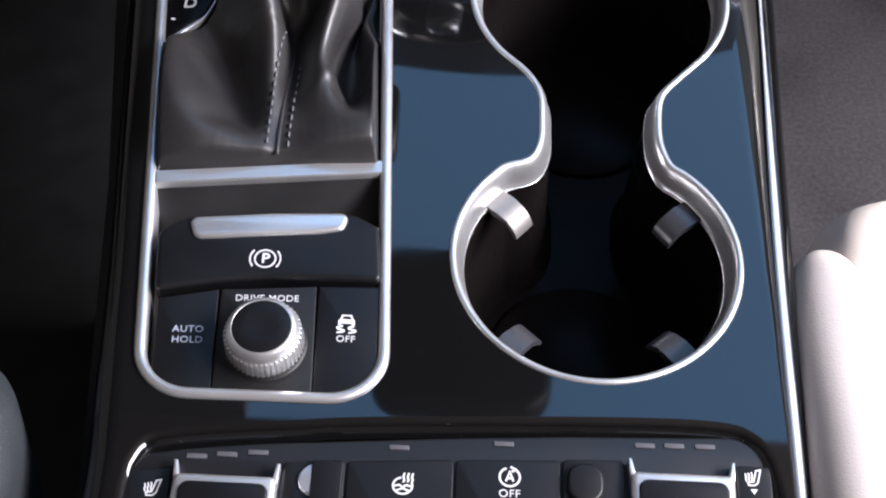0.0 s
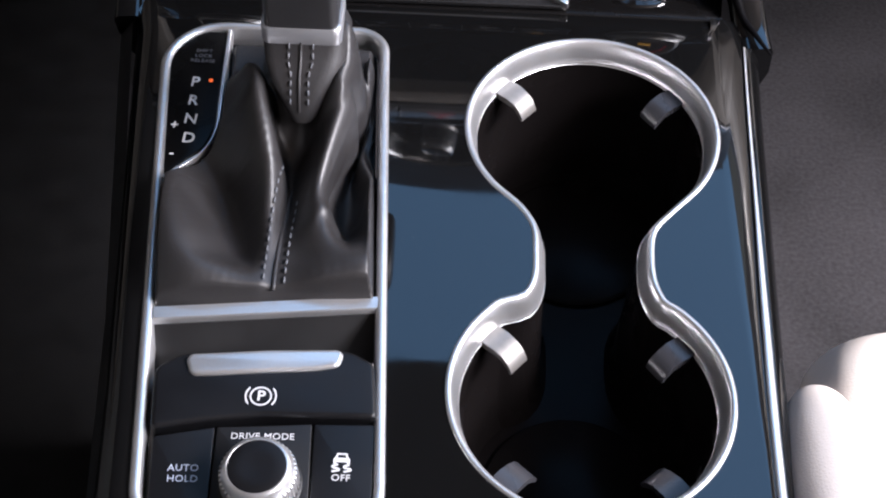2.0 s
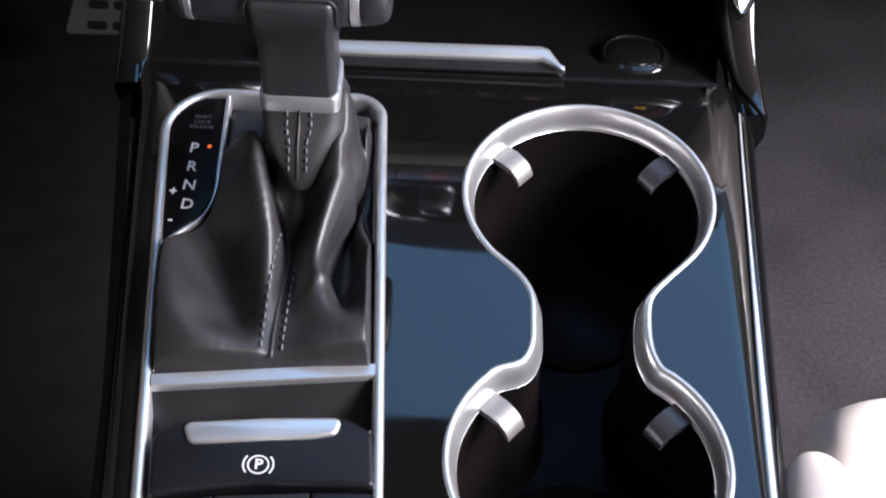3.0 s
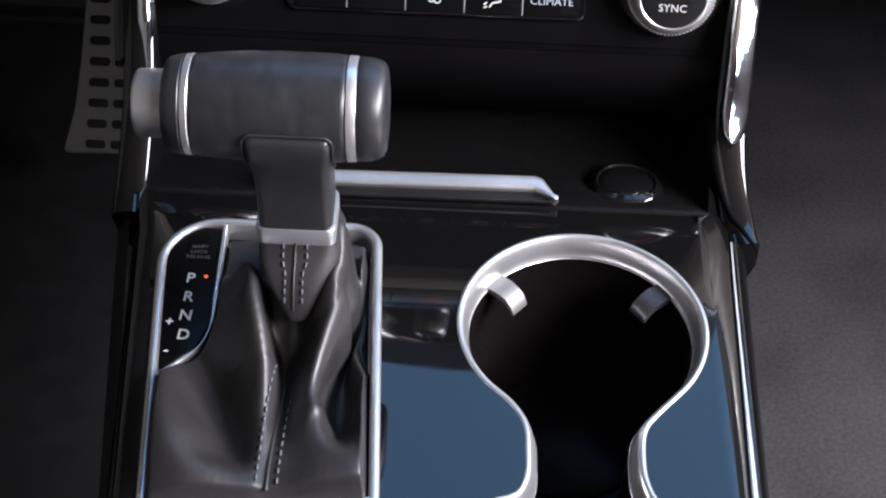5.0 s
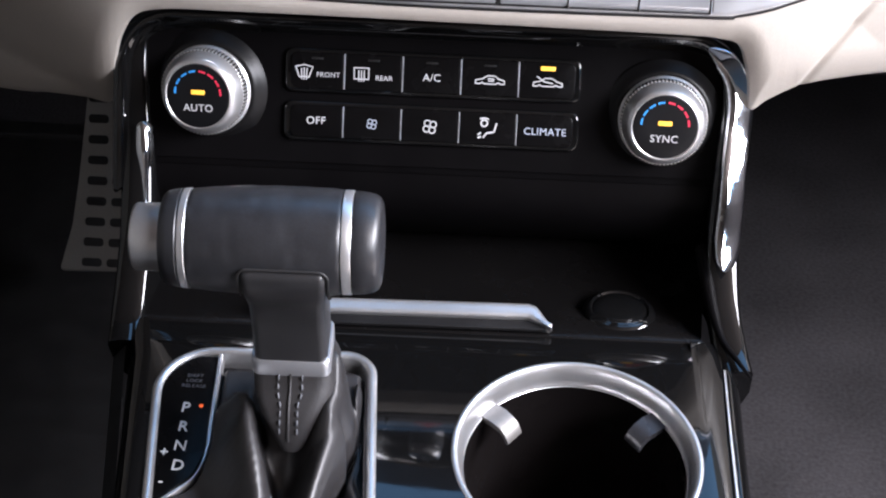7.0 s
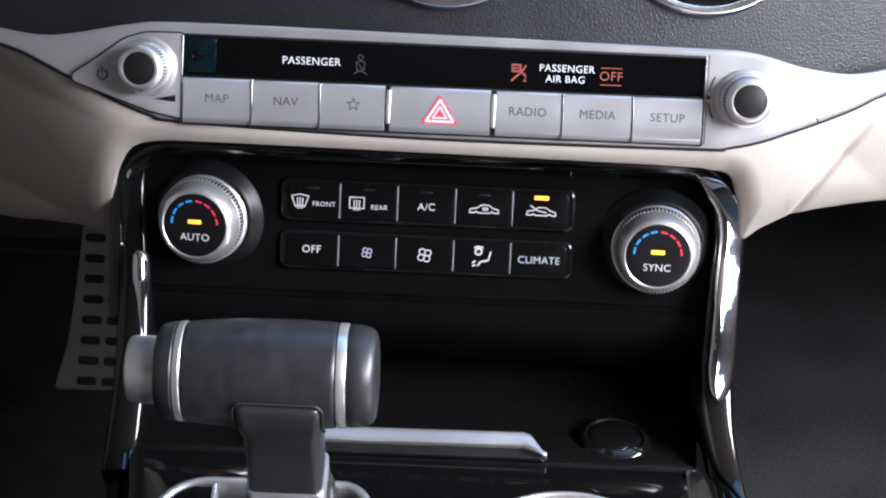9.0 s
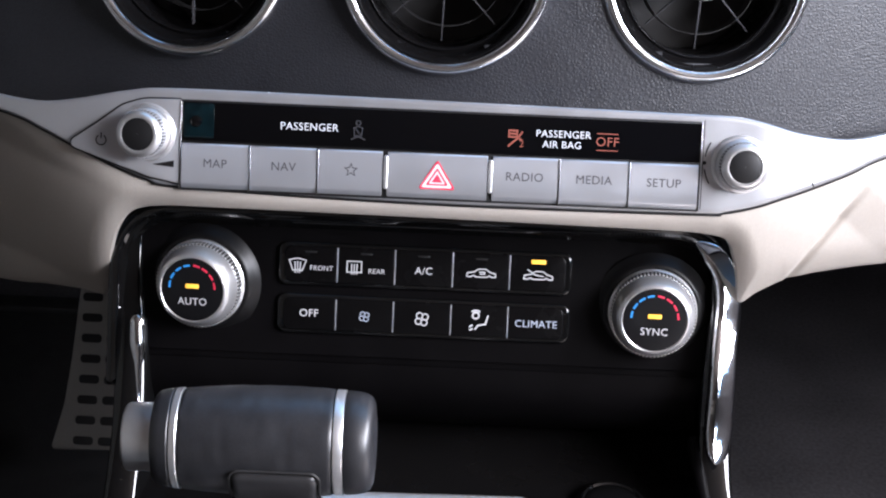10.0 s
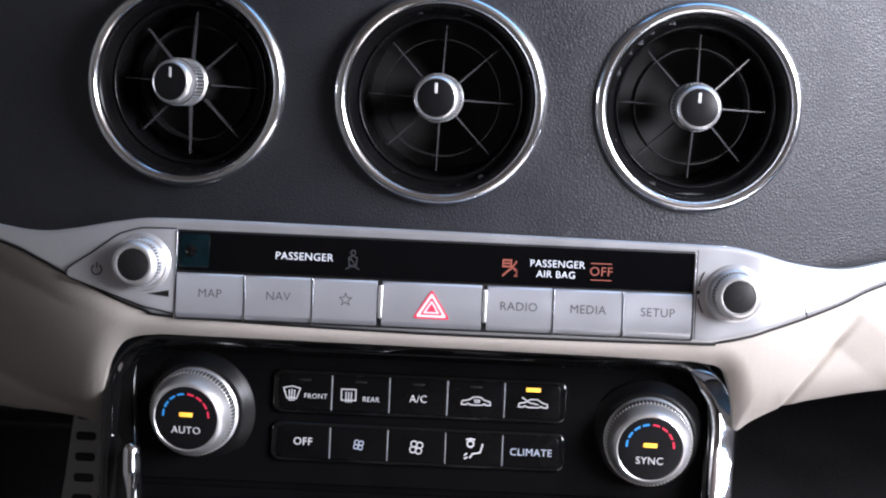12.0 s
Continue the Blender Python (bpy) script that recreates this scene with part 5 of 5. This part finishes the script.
def air_vent():
    vent = thing("air_vent", Matrix.Identity(4), "round black air vent in a satin chrome ring with eight vanes", "air vent", "dashboard vents")
    part("chrome_ring", lathe([(VR - 3.4, -3), (VR + 0.4, -3), (VR + 0.7, 1.0), (VR - 0.2, 3.6), (VR - 1.8, 5.0), (VR - 3.4, 4.6), (VR - 4.4, 3.2), (VR - 4.6, 0)], 96, False), RINGS, vent, "satin chrome ring", smooth=80)
    part("inner_bezel", lathe([(VR - 4.2, 2.6), (VR - 5.0, 3.0), (VR - 5.8, 2.2), (VR - 6.8, -1.0), (VR - 8.0, -3.0), (VR - 9.0, -2.4), (VR - 9.7, -2.8), (VR - 10.0, -8.0), (VR - 10.2, -40)], 128, False), BEZEL_BLACK, vent, smooth=60)
    part("duct", lathe([(VR - 10.2, -40), (0.1, -42)], 48, False), RUBBER, vent)
    for k in range(8):
        vane = [(8.5, -4, -0.36), (8.5, -4, 0.36), (8.5, -7, 0.3), (8.5, -7, -0.3)]
        tip = [(28.0, -6.5, -0.14), (28.0, -6.5, 0.14), (28.0, -9.0, 0.12), (28.0, -9.0, -0.12)]
        rows = [[(x, w, z) for x, z, w in vane], [(x, w, z) for x, z, w in tip]]
        part("vane", loft(rows, True, True), VANE, vent, m=at(0, 0, 0, 0, 0, 45 * k - 2), smooth=30)
    part("vane_ring", lathe([(22.4, -10), (22.65, -10), (22.65, -18), (22.4, -18), (22.4, -10)], 72, False), RUBBER, vent)
    hub = part("vent_knob", lathe([(9.0, -4.5), (9.3, -3.6), (8.6, -2.8), (8.5, 4.6), (8.8, 5.2), (8.6, 7.6), (8.0, 8.8), (7.3, 9.2), (7.0, 8.7)], 56, False), SILVER, vent, "ribbed silver knob")
    bm = bmesh.new()
    for k in range(40):
        m = pose(0, 0, 0, 0, 0, 360 * k / 40) @ Matrix.Translation((8.85, 0, 1.2))
        bmesh.ops.create_cube(bm, size=1.0, matrix=m @ Matrix.Diagonal((0.9, 0.7, 5.6, 1)))
    part("knob_ribs", bm, MATTE, hub, smooth=0)
    part("knob_band", lathe([(8.4, -1.8), (8.9, -1.7), (8.86, 4.0), (8.4, 4.1)], 56, False), SATIN, hub, "dark band between the ribs")
    part("knob_stalk", lathe([(7.0, -24), (7.0, -4)], 32, False), RUBBER, hub)
    part("knob_face", lathe([(7.4, 8.0), (7.2, 8.9), (6.6, 9.2), (0.1, 9.0)], 40, False), SOFT, hub)
    part("knob_mark", pad(-0.55, 0.55, 1.8, 5.6, 9.0, 9.3, 0.2, 0.05), PRINT, hub)
    return vent


first = air_vent()
for n, ((x, y, turn), (nod, swing)) in enumerate(zip(VENTS, ((-2, -11), (-2, -4), (-1, -4)))):
    seat_pose = FASCIA @ at(x, y, -crown(x), 0, turn)
    vent = copy_thing(first, seat_pose) if n else first
    vent.matrix_world = seat_pose
    for ob in vent.children:
        if ob.name.startswith("vent_knob"):
            ob.matrix_basis = at(0, 0, -12) @ pose(0, 0, 0, nod, swing) @ at(0, 0, 12)

# beige lower dashboard
lowdash = tagged(new("lower_dashboard"), "beige soft-touch lower dashboard under the silver panel", "dashboard", kind="structure")


hem = smooth_path([(x, hz(z), 0) for x, z in ((-760, 70), (-420, 68), (-240, 60), (-168, 57.6), (-150, 58), (-134, 57.6), (-124, 56.5), (-121.6, 62), (-120.4, 72), (-117.6, 81), (-112, 88.0), (-102, 90.6), (-80, 91), (0, 90.6), (90, 89.8), (108, 89.0), (115.5, 87.0), (119.0, 80.5), (121.2, 73), (122.8, 64.6), (129, 68.4), (137.6, 72.6), (141, 73.2), (156, 76.2), (186, 79.2), (260, 82), (420, 82), (760, 84))], 22)
rim_x = [p.x for p in lower][::-1]
rim_y = [p.y for p in lower][::-1]


def groove(x, y):
    """The gap beside the glove box lid and the lid's own step back, in millimetres."""
    a, b = Vector((170.0, hz(108.6))), Vector((139.5, hz(70.5)))
    way = (b - a).normalized()
    p = Vector((x, y)) - a
    t = p.dot(way) / (b - a).length
    off = way.x * p.y - way.y * p.x
    fade = min(1.0, max(0.0, 3.2 * t))
    step = 0.5 + 0.5 * math.tanh(off / 1.8)
    return fade * (4.6 * math.exp(-((off / 1.5) ** 2)) + 5.0 * step * math.exp(-max(0.0, off) / 60))


hem_x, hem_y = np.array([p.x for p in hem]), np.array([p.y for p in hem])


def turn_under(x, y):
    """How far the trim rolls back towards its lower edge, in millimetres."""
    d = float(np.sqrt(((hem_x - x) ** 2 + (hem_y - y) ** 2).min()))
    reach = float(np.interp(abs(x), (60, 90, 120, 150), (5.0, 6.6, 9.4, 11.0)))
    return 0.55 * reach * max(0.0, 1 - d / reach) ** 2


bend = np.linspace(-22, 22, 15)
DRIVER = (HUB.inverted() @ Vector((0.009, -0.43, 0.345))) * 1000
rows = []
for q in range(41):
    f = q / 40
    row = []
    for p in hem:
        top = np.interp(p.x, rim_x, rim_y)
        y = top + 3 + (p.y - top - 3) * f
        s = max(0.0, float(np.interp(p.x + bend, rim_x, rim_y).mean()) - y)
        fall = 0.06 * s + 0.0042 * s * s
        spot = Vector((p.x, y, -1.8 - wing(p.x) - fall - groove(p.x, y)))
        spot += (spot - DRIVER).normalized() * (0.006 * min(70.0, max(0.0, -p.x - 108)) ** 2 * min(1.0, s / 12) + 0.011 * min(s, 55) ** 2 + turn_under(p.x, y))
        row.append(tuple(spot))
    rows.append(row)
for down, back in ((0.1, 1.0), (0.0, 2.5), (-0.3, 6.0)):
    rows.append([(x, y - down, z - back) for x, y, z in rows[40]])
part("soft_trim", loft(rows, False), BEIGE, lowdash, m=HUB, smooth=75)
# black bead that draws the shade line between silver panel and trim
part("shadow_gap", sweep([(p.x, p.y - 0.2, -1.6 - wing(p.x)) for p in lower], ring_section(0.8, 8)), SATIN, lowdash, "black bead drawn as the shaded gap under the silver panel", HUB)

# ---- seats ----
def seat(s, label, hide=CREAM, front=0):
    ob = thing("car_seat", Matrix.Identity(4), label, "car seat", "front seats")
    def cushion(x0, x1, y0, y1, z0, z1, r, sag=0.0):
        bm = bmesh.new()
        bmesh.ops.create_cube(bm, size=1.0, matrix=Matrix.Translation(((x0 + x1) / 2, (y0 + y1) / 2, (z0 + z1) / 2)) @ Matrix.Diagonal((x1 - x0, y1 - y0, z1 - z0, 1)))
        bmesh.ops.bevel(bm, geom=bm.edges[:], offset=r, segments=10, profile=0.5, affect="EDGES")
        long = [e for e in bm.edges if abs(e.verts[0].co.y - e.verts[1].co.y) > 60]
        bmesh.ops.subdivide_edges(bm, edges=long, cuts=70, use_grid_fill=True)
        for v in bm.verts:
            if v.co.z > z1 - r * 1.2:
                v.co.z += sag * noise.noise(Vector((v.co.x * 0.05, v.co.y * 0.012, z1)))
                v.co.x += 0.6 * sag * noise.noise(Vector((v.co.y * 0.02, v.co.z * 0.03, x0)))
        return bm
    def roll_body(x0, x1, y1, long, z0, z1, r, wander):
        """A padded body along the car whose front end rounds off."""
        rings = []
        for k in range(97):
            y = y1 - long * (1 - math.cos(math.pi * k / 80)) if k < 41 else y1 - long - (k - 40) * 7.5
            e = math.sqrt(max(0.0, 1 - ((y - y1 + long) / long) ** 2)) if k < 41 else 1.0
            e = max(e, 0.02)
            mid, half = (x0 + x1) / 2, (x1 - x0) / 2 * e
            if wander:
                mid, half = x1 - (x1 - x0) * (0.5 + 0.5 * (0.95 + 0.05 * e)) / 1.0 + (x1 - x0) * 0.5, (x1 - x0) / 2 * (0.95 + 0.05 * e)
            top = z1 - (1 - e) * r + 1.2 * noise.noise(Vector((y * 0.02, x0, 0)))
            ring = rounded([(mid - half, z0), (mid + half, z0), (mid + half, top), (mid - half, top)], [2, 2, min(r, half), min(r, half)], 10)
            rings.append([(s * x, y, z + 0.9 * noise.noise(Vector((x * 0.08, y * 0.02, z * 0.05)))) for x, z in ring])
        return loft(rings, True, True)
    part("side_bolster", roll_body(117 - front * 0.1, 149, -109 - front, 44, -190, -46, 18, False), hide, ob, smooth=180)
    part("cushion", roll_body(133, 520, -71 - front, 40, -200, -54, 28, True), hide, ob, smooth=180)
    part("seam_piping", sweep([(s * (146.0 + 1.0 * math.sin(y * 0.012)), y, -70) for y in range(-540, int(-126 - front), 8)], ring_section(1.3, 8)), hide, ob, smooth=180)
    a, b = sorted((s * 134, s * 520))
    part("seat_base", cushion(a, b, -540, -140, -340, -180, 15), SATIN, ob, smooth=60)
    return ob


seat(1, "cream leather seat cushion with a rounded bolster")
# same seat as the other one, coloured dark for the shade there
seat(-1, "driver's seat cushion beside the console, cream leather darkened for shade", SHADED_CREAM, 62)

# ---- pedal ----
pedal = thing("accelerator_pedal", pose(-0.212, 0.44, -0.212, 62, 0, -6), "brushed steel pedal with dark rubber slots", "pedal")
face = rounded([(-39.0, -74), (28, -68), (22, 75), (-26.0, 75), (-27.6, 32), (-29.4, -10), (-32.0, -42)], [3, 8, 8, 4, 40, 40, 40])
part("pedal_plate", plate([face], -3, 0, 0.8), STEEL, pedal)
part("pedal_arm", pad(-8, 8, -60, 160, -20, -4, 4, 1), SATIN, pedal)
for k in range(10):
    y = 61.5 - 14.0 * k
    x = -16.3 + (0.0 if k < 4 else -0.1 * (k - 3) ** 2)
    for mid, w in ((x, 7.0), (x + 19.0, 8.6)):
        part("rubber_slot", pad(mid - w, mid + w, y - 2.9, y + 2.9, -0.5, 0.6, 2.4, 0.4), RUBBER, pedal, m=at(0, 0, 0, 0, 0, 3))
